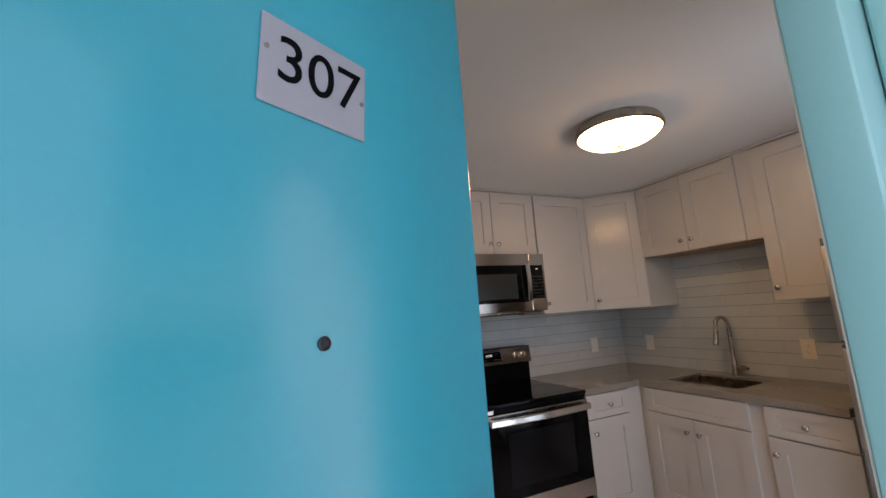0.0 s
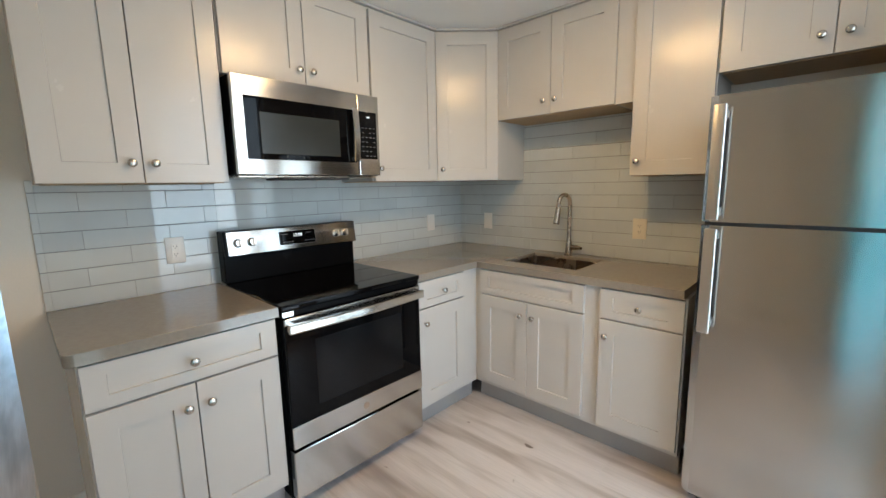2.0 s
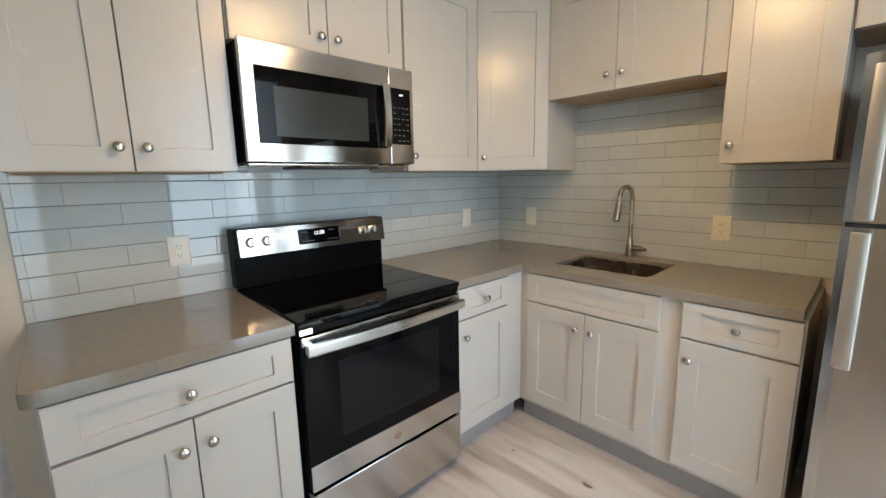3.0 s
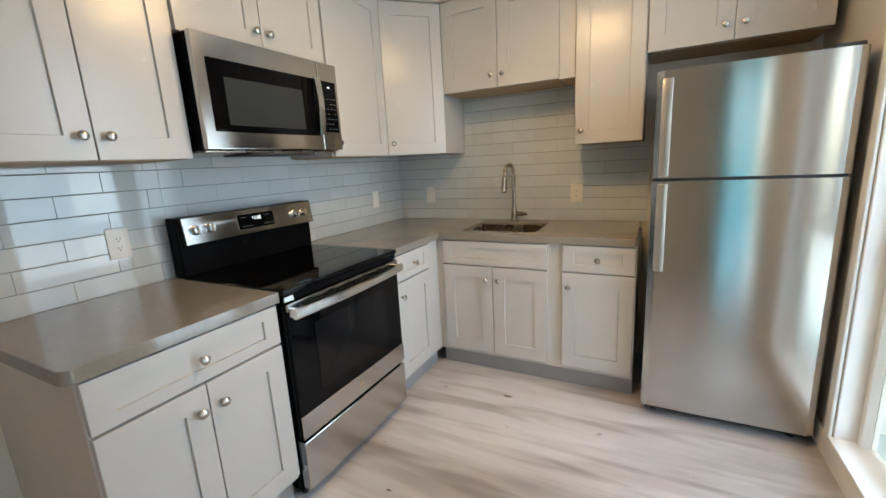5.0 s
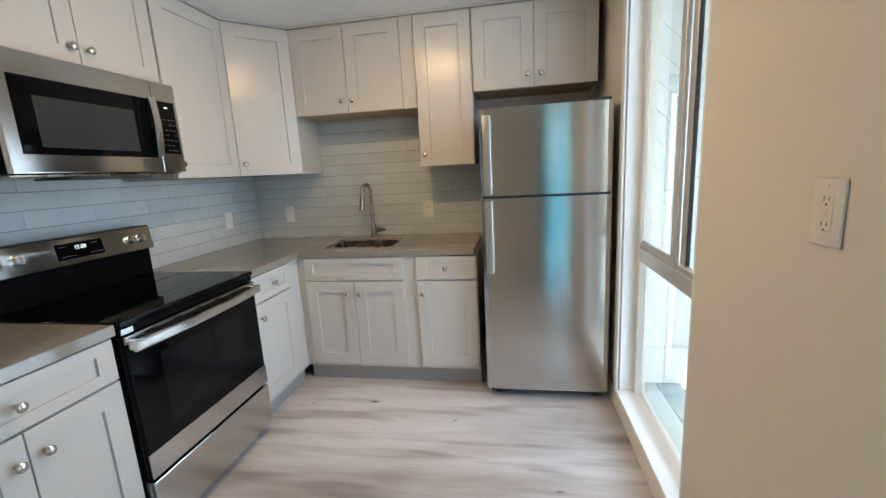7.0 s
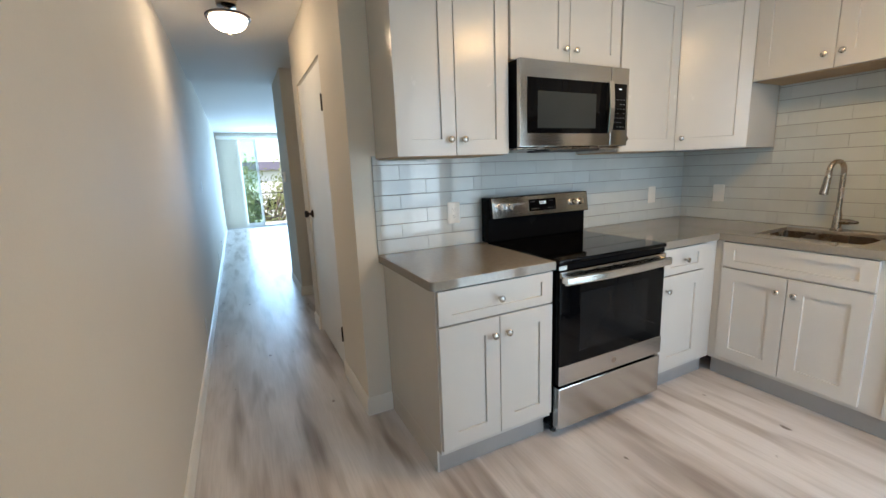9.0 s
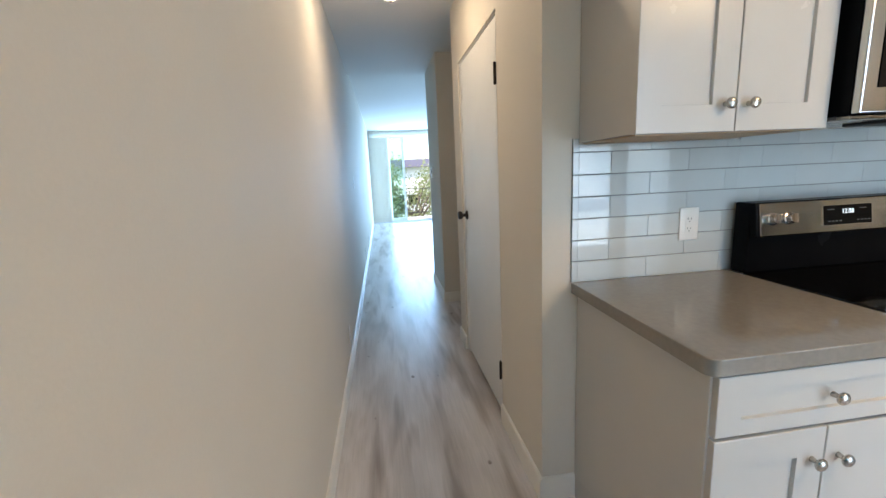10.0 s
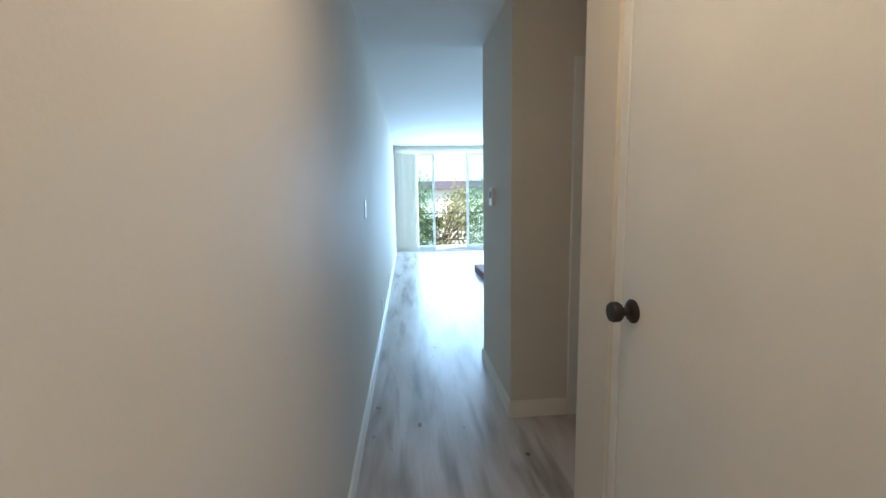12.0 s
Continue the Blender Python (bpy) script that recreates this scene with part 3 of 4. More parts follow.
UY, UX = 2.61, 2.82
TOP = 2.345
wall_cabinet(pose(0.624, UY, 0), 0.603, STOVE - UY - 0.004, 1.413, TOP, ((-0.005, 0.294, 0.260), (0.298, 0.597, 0.333)), "tall light grey shaker wall cabinet with two doors")
wall_cabinet(pose(1.230, UY, 0), 0.770, STOVE - UY - 0.004, 1.866, TOP, ((0.006, 0.383, 0.350), (0.387, 0.764, 0.420)), "short light grey shaker cabinet above the microwave")
wall_cabinet(pose(2.003, UY, 0), 0.527, STOVE - UY - 0.004, 1.413, TOP, ((0.006, 0.515, 0.040),), "light grey shaker wall cabinet beside the microwave")
# Diagonal corner unit.
corner = thing("corner_cabinet", pose(2.532, UY, 0), "light grey shaker diagonal corner wall cabinet", "cabinet", "kitchen wall cabinets")
bm = bmesh.new()
cx, cy = SINK - 0.004 - 2.532, STOVE - 0.004 - UY
prism(bm, [(0, 0), (UX - 2.532, -0.288), (cx, -0.288), (cx, cy), (0, cy)], 1.413, TOP)
part("body", bm, CABINET, corner, smooth=False)
diag = math.hypot(UX - 2.532, 0.288)
d_ob = front(corner, "door", 0.006, diag - 0.006, 1.416, TOP - 0.012, (0.040, 1.488))
d_ob.matrix_basis = pose(0, 0, 0, 0, 0, -45)
wall_cabinet(pose(UX, 2.320, 0, *R), 0.760, SINK - UX - 0.004, 1.790, TOP, ((0.010, 0.382, 0.345), (0.386, 0.757, 0.420)), "short light grey shaker cabinet above the sink")
part_filler = thing("filler_strip", pose(UX, 1.559, 0, *R), "light grey painted filler between wall cabinets", "cabinet")
part("panel", block(0, 0.085, -0.004, 0.02, 1.790, TOP), CABINET, part_filler)
part("return", block(0, 0.085, 0.02, 0.30, 1.790, 1.794), RAW, part_filler)
wall_cabinet(pose(UX, 1.473, 0, *R), 0.365, SINK - UX - 0.004, 1.413, TOP, ((0.005, 0.360, 0.040),), "narrow tall light grey shaker wall cabinet")
wall_cabinet(pose(UX, 1.107, 0, *R), 0.750, SINK - UX - 0.004, 1.855, TOP, ((0.005, 0.373, 0.335), (0.377, 0.745, 0.415)), "short light grey shaker cabinet above the refrigerator")
crown = thing("cabinet_top_trim", pose(0, 0, 0), "light grey scribe trim along the wall cabinet tops", "trim", kind="structure")
part("trim_board", block(0.605, 2.535, UY - 0.024, STOVE - 0.004, TOP, CEIL - 0.002, 0.002), CABINET, crown)
part("trim_board", block(UX - 0.024, SINK - 0.004, 0.355, 2.315, TOP, CEIL - 0.002, 0.002), CABINET, crown)
bm = bmesh.new()
prism(bm, [(2.536, UY - 0.03), (UX - 0.026, 2.318), (SINK - 0.005, 2.318), (SINK - 0.005, STOVE - 0.005), (2.536, STOVE - 0.005)], TOP + 0.001, CEIL - 0.002)
part("trim_board", bm, CABINET, crown, smooth=False)

# ---- worktops and sink ----
left_top = thing("worktop", pose(0.60, 2.258, 0.874), "taupe quartz worktop with an eased corner", "worktop", "kitchen worktops")
bm = bmesh.new()
arc = [(0.028 - 0.028 * math.cos(a), 0.028 - 0.028 * math.sin(a)) for a in np.linspace(0, math.pi / 2, 7)]
prism(bm, arc + [(0.642, 0), (0.642, 0.664), (0, 0.664)], 0, 0.04, 0.003)
part("slab", bm, QUARTZ, left_top)
right_top = thing("worktop", pose(2.008, 1.112, 0.874), "L-shaped taupe quartz worktop with a cut-out sink", "worktop", "kitchen worktops")
HOLE = (2.635, 3.015, 1.665, 2.145)
bm = bmesh.new()
xs, ys = [2.008, 2.510, HOLE[0], HOLE[1], SINK - 0.004], [1.112, HOLE[2], HOLE[3], 2.258, STOVE - 0.004]
grid = {}
for i in range(len(xs) - 1):
    for j in range(len(ys) - 1):
        if (i == 0 and j < 3) or (i == 2 and j == 1):
            continue
        quad = [grid.setdefault((a, b), bm.verts.new((xs[a] - 2.008, ys[b] - 1.112, 0.04)) if (a, b) not in grid else None) if (a, b) not in grid else grid[(a, b)] for a, b in ((i, j), (i + 1, j), (i + 1, j + 1), (i, j + 1))]
        bm.faces.new(quad)
ext = bmesh.ops.extrude_face_region(bm, geom=bm.faces[:])
bmesh.ops.translate(bm, vec=(0, 0, -0.04), verts=[v for v in ext["geom"] if isinstance(v, bmesh.types.BMVert)])
bmesh.ops.recalc_face_normals(bm, faces=bm.faces[:])
bmesh.ops.bevel(bm, geom=[e for e in bm.edges if all(v.co.z > 0.039 for v in e.verts) and len({round(f.normal.z) for f in e.link_faces}) > 1], offset=0.003, segments=2, affect="EDGES", profile=0.5)
part("slab", bm, QUARTZ, right_top)

sink = thing("kitchen_sink", pose(HOLE[0], HOLE[2], 0.672), "undermount rectangular stainless steel sink", "sink")
sw, sd = HOLE[1] - HOLE[0], HOLE[3] - HOLE[2]
bm = bmesh.new()
box(bm, 0.0025, sw - 0.0025, 0.0025, sd - 0.0025, 0, 0.222)
bm.faces.remove(max(bm.faces, key=lambda f: f.calc_center_median().z))
bmesh.ops.bevel(bm, geom=[e for e in bm.edges if not e.is_boundary], offset=0.02, segments=3, affect="EDGES", profile=0.5)
bmesh.ops.solidify(bm, geom=bm.faces[:], thickness=-0.002)
part("basin", bm, NICKEL, sink)
bm = bmesh.new()
lathe(bm, [(0.055, 0.0025), (0.052, 0.005), (0.04, 0.003), (0.0, 0.003)], Matrix.Translation((sw / 2, sd / 2, 0)))
part("drain", bm, CHROME, sink)

FX, FYY = 3.075, 1.93
faucet = thing("faucet", pose(FX, FYY, 0.914), "brushed nickel gooseneck pull-down kitchen faucet", "faucet")
bm = bmesh.new()
lathe(bm, [(0.027, 0), (0.027, 0.006), (0.0225, 0.010), (0.0205, 0.05), (0.0195, 0.085), (0.0150, 0.105), (0.0130, 0.12)])
part("base", bm, NICKEL, faucet)
ux, uy = -0.93, 0.37
arcpts = [(0, 0, 0.11), (0, 0, 0.20), (0, 0, 0.335)]
for a in np.linspace(0.12, math.pi * 0.97, 14):
    k = 0.046 * (1 - math.cos(a))
    arcpts.append((ux * k, uy * k, 0.340 + 0.056 * math.sin(a)))
bm = bmesh.new()
tube(bm, arcpts, 0.0132)
part("neck", bm, NICKEL, faucet)
hx, hy = ux * 0.092, uy * 0.092
bm = bmesh.new()
tube(bm, [(hx, hy, 0.345), (hx * 1.03, hy * 1.03, 0.32), (hx * 1.08, hy * 1.08, 0.28), (hx * 1.20, hy * 1.20, 0.215), (hx * 1.21, hy * 1.21, 0.208)], [0.0135, 0.0155, 0.0170, 0.0205, 0.0180])
part("spray_head", bm, NICKEL, faucet)
bm = bmesh.new()
tube(bm, [(0, -0.012, 0.050), (0, -0.058, 0.051)], 0.0165)
tube(bm, [(0, -0.056, 0.051), (-0.006, -0.072, 0.052), (-0.022, -0.096, 0.052)], [0.0155, 0.0120, 0.0085])
part("lever", bm, NICKEL, faucet)

# ---- range ----
OX = 1.246
stove = thing("range", pose(OX, 2.252, 0), "freestanding stainless steel electric range with black glass cooktop", "oven")
W = 0.756
part("body", block(0.002, W - 0.002, 0.03, 0.645, 0.035, 0.895, 0.004), BLACK, stove)
bm = bmesh.new()
box(bm, 0, W, -0.012, 0.60, 0.893, 0.917, 0.006, 2)
part("cooktop", bm, GLASSBLACK, stove, "black ceramic glass cooktop")
part("front_rail", block(0.004, W - 0.004, -0.004, 0.02, 0.866, 0.8925, 0.002), BLACK, stove)
part("rail_end", block(0.004, 0.052, -0.008, -0.004, 0.868, 0.890, 0.001), CHROME, stove)
# oven door
odoor = part("oven_door", block(0.006, W - 0.006, -0.012, 0.028, 0.285, 0.862, 0.005, 2), GLASSBLACK, stove, "black glass oven door")
part("lower_band", block(0.006, W - 0.006, -0.0165, -0.008, 0.288, 0.388, 0.002), STEEL, odoor, "stainless steel band")
part("upper_band", block(0.006, W - 0.006, -0.0165, -0.008, 0.832, 0.861, 0.002), STEEL, odoor, "stainless steel vent band")
WINDOW = paint("oven_window_glass", (0.008, 0.008, 0.0088), 0.07, var=0.2, scale=4, bump=0.0, spec=0.16)
part("window", block(0.135, W - 0.135, -0.0130, -0.0121, 0.445, 0.745, 0.0003), WINDOW, odoor)
bm = bmesh.new()
lathe(bm, [(0.0165, 0), (0.0165, 0.0008), (0, 0.0008)], Matrix.Translation((W / 2, -0.0165, 0.337)) @ FRONT, 24)
part("badge", bm, NICKEL, odoor, "round grey badge")
for k in range(5):
    x = 0.14 + k * 0.115
    part("vent_slot", block(x, x + 0.085, -0.0172, -0.0164, 0.851, 0.856), SLOT, odoor)
bm = bmesh.new()
pts, n = [], 16
for k in range(n + 1):
    u = k / n
    pts.append((0.012 + (W - 0.024) * u, -0.052 - 0.018 * math.sin(math.pi * u)))
rows = []
for x, y in pts:
    rows.append([bm.verts.new((x, y + dy, z)) for dy, z in ((0, 0.806), (-0.004, 0.812), (-0.004, 0.838), (0, 0.845), (0.014, 0.845), (0.014, 0.806))])
for a, b in zip(rows, rows[1:]):
    for k in range(6):
        bm.faces.new((a[k], a[(k + 1) % 6], b[(k + 1) % 6], b[k]))
bm.faces.new(rows[0])
bm.faces.new(rows[-1][::-1])
bmesh.ops.recalc_face_normals(bm, faces=bm.faces[:])
part("handle", bm, CHROME, odoor, "curved polished steel handle")
for x in (0.014, W - 0.040):
    part("handle_mount", block(x, x + 0.026, -0.052, -0.010, 0.808, 0.843, 0.003), CHROME, odoor)
drawer = part("drawer", block(0.006, W - 0.006, -0.014, 0.03, 0.050, 0.272, 0.005, 2), STEEL, stove, "stainless steel storage drawer")
for x in (0.035, W - 0.035):
    for y in (0.06, 0.58):
        bm = bmesh.new()
        lathe(bm, [(0.016, 0), (0.018, 0.008), (0.010, 0.012), (0.010, 0.04)], Matrix.Translation((x, y, 0)), 12)
        part("foot", bm, RUBBER, stove)
# backguard: leaning face with controls
bg = part("backguard", block(0, W, 0.585, 0.655, 0.917, 1.178, 0.004), BLACK, stove, "black backguard")
panel_m = pose(W / 2, 0.566, 1.118, -8)
bm = bmesh.new()
box(bm, -W / 2, W / 2, -0.006, 0.022, -0.062, 0.062, 0.004, 2)
bmesh.ops.transform(bm, matrix=panel_m, verts=bm.verts[:])
panel = part("control_panel", bm, BLACK, stove)
bm = bmesh.new()
box(bm, -W / 2 + 0.014, W / 2 - 0.006, -0.009, -0.004, -0.060, 0.058, 0.002)
bmesh.ops.transform(bm, matrix=panel_m, verts=bm.verts[:])
part("steel_face", bm, STEEL, panel, "brushed stainless face")
bm = bmesh.new()
box(bm, -0.105, 0.105, -0.0115, -0.008, -0.036, 0.036, 0.0012)
bmesh.ops.transform(bm, matrix=panel_m, verts=bm.verts[:])
part("display", bm, GLASSBLACK, panel, "black touch display")
bm = bmesh.new()
for x0, x1, z0, z1 in ((-0.1085, 0.1085, 0.036, 0.0385), (-0.1085, 0.1085, -0.0385, -0.036), (-0.1085, -0.105, -0.036, 0.036), (0.105, 0.1085, -0.036, 0.036)):
    box(bm, x0, x1, -0.0112, -0.008, z0, z1)
bmesh.ops.transform(bm, matrix=panel_m, verts=bm.verts[:])
part("display_frame", bm, CHROME, panel, "thin polished display frame")
writing("clock_digits", "12:08", 0.024, panel_m @ pose(0.0, -0.012, 0.012, 90), DIGIT, panel, 0.0002)
MARK = paint("panel_print", (0.085, 0.09, 0.095), 0.5, var=0.05)
bm = bmesh.new()
for k in range(4):
    for x in (-0.085 + 0.016 * k, 0.040 + 0.016 * k):
        box(bm, x, x + 0.009, -0.0122, -0.0114, -0.024, -0.020)
for x in (-0.088, 0.05):
    box(bm, x, x + 0.03, -0.0122, -0.0114, 0.020, 0.0225)
bmesh.ops.transform(bm, matrix=panel_m, verts=bm.verts[:])
tagged(part("display_print", bm, MARK, panel), kind="stuff")
for kx in (-0.315, -0.247, 0.247, 0.303):
    bm = bmesh.new()
    lathe(bm, [(0.0225, 0), (0.0225, 0.004), (0.019, 0.006), (0.0175, 0.022), (0.016, 0.025), (0, 0.025)], panel_m @ Matrix.Translation((kx, -0.009, 0.0)) @ FRONT, 24)
    kn = part("knob", bm, CHROME, panel, "polished steel control knob")
    bm = bmesh.new()
    box(bm, kx - 0.003, kx + 0.003, -0.0425, -0.033, -0.016, 0.016, 0.001)
    bmesh.ops.transform(bm, matrix=panel_m, verts=bm.verts[:])
    part("grip", bm, NICKEL, kn)

# ---- microwave ----
MX, MW = 1.236, 0.756
micro = thing("microwave", pose(MX, 2.52, 1.440), "stainless steel over-the-range microwave under a wall cabinet", "microwave")
part("body", block(0.003, MW - 0.003, 0.025, 0.404, 0.004, 0.421, 0.003), BLACK, micro)
mdoor = part("door", block(0, 0.618, 0, 0.024, 0.006, 0.422, 0.004, 2), STEEL, micro, "stainless steel microwave door")
part("window", block(0.045, 0.600, -0.0025, 0.001, 0.072, 0.338, 0.002), GLASSBLACK, mdoor, "black glass window")
SCREEN = paint("perforated_screen", (0.026, 0.030, 0.029), 0.22, var=0.15, scale=5, bump=0.0, spec=0.35)
part("mesh_screen", block(0.108, 0.505, -0.0034, -0.0024, 0.098, 0.275, 0.0004), SCREEN, mdoor)
bm = bmesh.new()
rows = []
for k in range(13):
    u = k / 12
    z = 0.078 + 0.262 * u
    y = -0.032 - 0.010 * math.sin(math.pi * u)
    rows.append([bm.verts.new((x, y + dy, z)) for x, dy in ((0.570, 0.004), (0.574, 0), (0.602, 0), (0.606, 0.004), (0.606, 0.014), (0.570, 0.014))])
for a, b in zip(rows, rows[1:]):
    for k in range(6):
        bm.faces.new((a[k], a[(k + 1) % 6], b[(k + 1) % 6], b[k]))
bm.faces.new(rows[0])
bm.faces.new(rows[-1][::-1])
bmesh.ops.recalc_face_normals(bm, faces=bm.faces[:])
part("handle", bm, CHROME, mdoor, "curved vertical steel handle")
for z in (0.080, 0.318):
    part("handle_mount", block(0.576, 0.601, -0.030, 0.002, z, z + 0.020, 0.002), CHROME, mdoor)
ctrl = part("control_section", block(0.621, MW, 0, 0.024, 0.006, 0.422, 0.004, 2), STEEL, micro)
part("keypad", block(0.628, 0.738, -0.0025, 0.001, 0.092, 0.336, 0.002), GLASSBLACK, ctrl, "black touch keypad")
bm = bmesh.new()
for r in range(7):
    for c in range(4):
        if (r * 5 + c * 3) % 7:
            box(bm, 0.640 + c * 0.024, 0.653 + c * 0.024, -0.0032, -0.0024, 0.106 + r * 0.024, 0.110 + r * 0.024)
tagged(part("keypad_print", bm, MARK, ctrl), kind="stuff")
part("clock", block(0.676, 0.694, -0.0032, -0.0024, 0.305, 0.311), DIGIT, ctrl, "small lit clock")
part("base_plate", block(0.01, MW - 0.01, 0.03, 0.40, -0.006, 0.004, 0.002), NICKEL, micro)
part("vent_grille", block(0.20, 0.56, 0.012, 0.20, -0.016, -0.006, 0.003), RUBBER, micro, "black grease filter")

# ---- refrigerator ----
fridge = thing("refrigerator", pose(2.40, 1.050, 0, *R), "stainless steel top-freezer refrigerator", "refrigerator")
FW = 0.698
part("body", block(0.004, FW - 0.004, 0.075, 0.70, 0.03, 1.688, 0.006), FRIDGE_SIDE, fridge, "dark grey enamel cabinet")


def fridge_door(name, z0, z1):
    """A door skin with a softly bowed face and rounded sides."""
    bm = bmesh.new()
    outline = []
    for k in range(25):
        u = k / 24
        edge = min(u, 1 - u) * FW
        y = 0.003 * (2 * u - 1) ** 2
        if edge < 0.014:
            y += 0.014 - math.sqrt(max(0, 0.014 ** 2 - (0.014 - edge) ** 2))
        outline.append((u * FW, y))
    prism(bm, outline + [(FW, 0.062), (0, 0.062)], z0, z1)
    return part(name, bm, STEEL, fridge, "brushed stainless steel door")


fz = fridge_door("freezer_door", 1.226, 1.694)
fd = fridge_door("refrigerator_door", 0.062, 1.212)
part("gasket", block(0.01, FW - 0.01, 0.02, 0.074, 0.066, 1.690), RUBBER, fridge, "black door gasket")


def bar_handle(parent, x, z0, z1, w0):
    bm = bmesh.new()
    box(bm, x, x + w0, -0.052, -0.038, z0, z1, 0.005, 3)
    part("handle", bm, BAR, parent, "flat brushed steel bar handle")
    for z in (z0 + 0.012, z1 - 0.045):
        part("handle_post", block(x + 0.006, x + w0 - 0.006, -0.042, 0.014, z, z + 0.032, 0.003), BAR, parent)


bar_handle(fz, 0.022, 1.236, 1.655, 0.042)
bar_handle(fd, 0.022, 0.795, 1.204, 0.042)
bm = bmesh.new()
lathe(bm, [(0.014, 0), (0.014, 0.001), (0, 0.001)], Matrix.Translation((0.640, 0.004, 1.640)) @ FRONT, 24)
part("badge", bm, NICKEL, fz, "round grey badge")
bm = bmesh.new()
lathe(bm, [(0.006, 0), (0.006, 0.003), (0, 0.004)], Matrix.Translation((0.652, 0.006, 0.822)) @ FRONT, 14)
part("plug", bm, SLOT, fd, "dark hole plug")
part("hinge_cover", block(FW - 0.10, FW - 0.01, 0.02, 0.13, 1.694, 1.712, 0.004), RUBBER, fridge)
part("kick_grille", block(0.02, FW - 0.02, 0.05, 0.075, 0.022, 0.060, 0.003), RUBBER, fridge)
for x in (0.06, FW - 0.06):
    for y in (0.09, 0.62):
        bm = bmesh.new()
        lathe(bm, [(0.018, 0), (0.018, 0.012), (0.010, 0.014), (0.010, 0.035)], Matrix.Translation((x, y, 0)), 12)
        part("foot", bm, RUBBER, fridge)


# ---- outlets and switches ----
def outlet(m, label, material=None, gangs=1, kind="duplex"):
    """A wall plate centred at m, facing -y."""
    material = material or PLASTIC
    ob = thing("wall_switch" if kind == "rocker" else "power_outlet", m, label, "switch" if kind == "rocker" else "outlet")
    w = 0.079 + 0.046 * (gangs - 1)
    part("plate", block(-w / 2, w / 2, -0.006, 0, -0.0615, 0.0615, 0.004, 3), material, ob)
    for g in range(gangs):
        cx = (g - (gangs - 1) / 2) * 0.046
        if kind == "blank":
            continue
        face = part("insert", block(cx - 0.0168, cx + 0.0168, -0.0070, -0.005, -0.0335, 0.0335, 0.0008), material, ob)
        if kind == "rocker":
            bm = block(cx - 0.0148, cx + 0.0148, -0.0095, -0.0062, -0.0305, 0.0305, 0.0008)
            for v in bm.verts:
                v.co.y += (0.0004 if g else 0.0019) * v.co.z / 0.03
            part("rocker", bm, material, face)
        else:
            spread = 0.023 if kind == "safety" else 0.018
            if kind == "safety":
                for cz in (-0.0045, 0.0045):
                    part("button", block(cx - 0.0065, cx + 0.0065, -0.0080, -0.0069, cz - 0.0032, cz + 0.0032, 0.0006), material, face)
            for cz in (-spread, spread):
                for dx, hh in ((-0.0063, 0.0042), (0.0063, 0.0034)):
                    part("slot", block(cx + dx - 0.0011, cx + dx + 0.0011, -0.0074, -0.0069, cz + 0.002 - hh, cz + 0.002 + hh), SLOT, face)
                bm = bmesh.new()
                lathe(bm, [(0.0024, 0), (0.0024, 0.0005), (0, 0.0005)], Matrix.Translation((cx, -0.0069, cz - 0.0085)) @ FRONT, 10)
                part("slot", bm, SLOT, face)
        for cz in (-0.049, 0.049):
            bm = bmesh.new()
            lathe(bm, [(0.0028, 0), (0.0022, 0.001), (0, 0.0012)], Matrix.Translation((cx, -0.006, cz)) @ FRONT, 10)
            part("screw", bm, material, ob)
    return ob


TY = STOVE - 0.0085
TX = SINK - 0.0085
outlet(pose(1.066, TY, 1.105), "white duplex power outlet on the tiled backsplash")
outlet(pose(2.772, TY, 1.105), "plain white outlet plate on the tiled backsplash", kind="blank")
outlet(pose(TX, 2.637, 1.105, *R), "plain white outlet plate beside the tiled corner", kind="blank")
outlet(pose(TX, 1.507, 1.105, *R), "ivory duplex power outlet beside the sink", IVORY)
S = (0, 0, 180)
outlet(pose(0.946, SOUTH, 1.268, *S), "almond safety power outlet beside the switches", ALMOND, kind="safety")
outlet(pose(0.735, SOUTH, 1.265, *S), "almond double rocker light switch beside the entry", ALMOND, 2, "rocker")
Wst = (0, 0, 90)
outlet(pose(LEFT, 6.118, 1.272, *Wst), "white rocker light switch on the corridor wall", PLASTIC, 1, "rocker")
outlet(pose(LEFT, 4.356, 0.235, *Wst), "white low power outlet on the corridor wall")
outlet(pose(LEFT, 7.45, 0.26, *Wst), "white low power outlet farther along the wall")
outlet(pose(LEFT, 9.05, 0.235, *Wst), "white low power outlet in the living room")
therm = thing("thermostat", pose(0.507, 6.10, 1.345, *R), "white wall thermostat with a dark display", "thermostat")
part("case", block(-0.045, 0.045, -0.026, 0, -0.06, 0.06, 0.005, 2), PLASTIC, therm)
part("display", block(-0.03, 0.03, -0.0268, -0.0255, -0.012, 0.035), SLOT, therm)


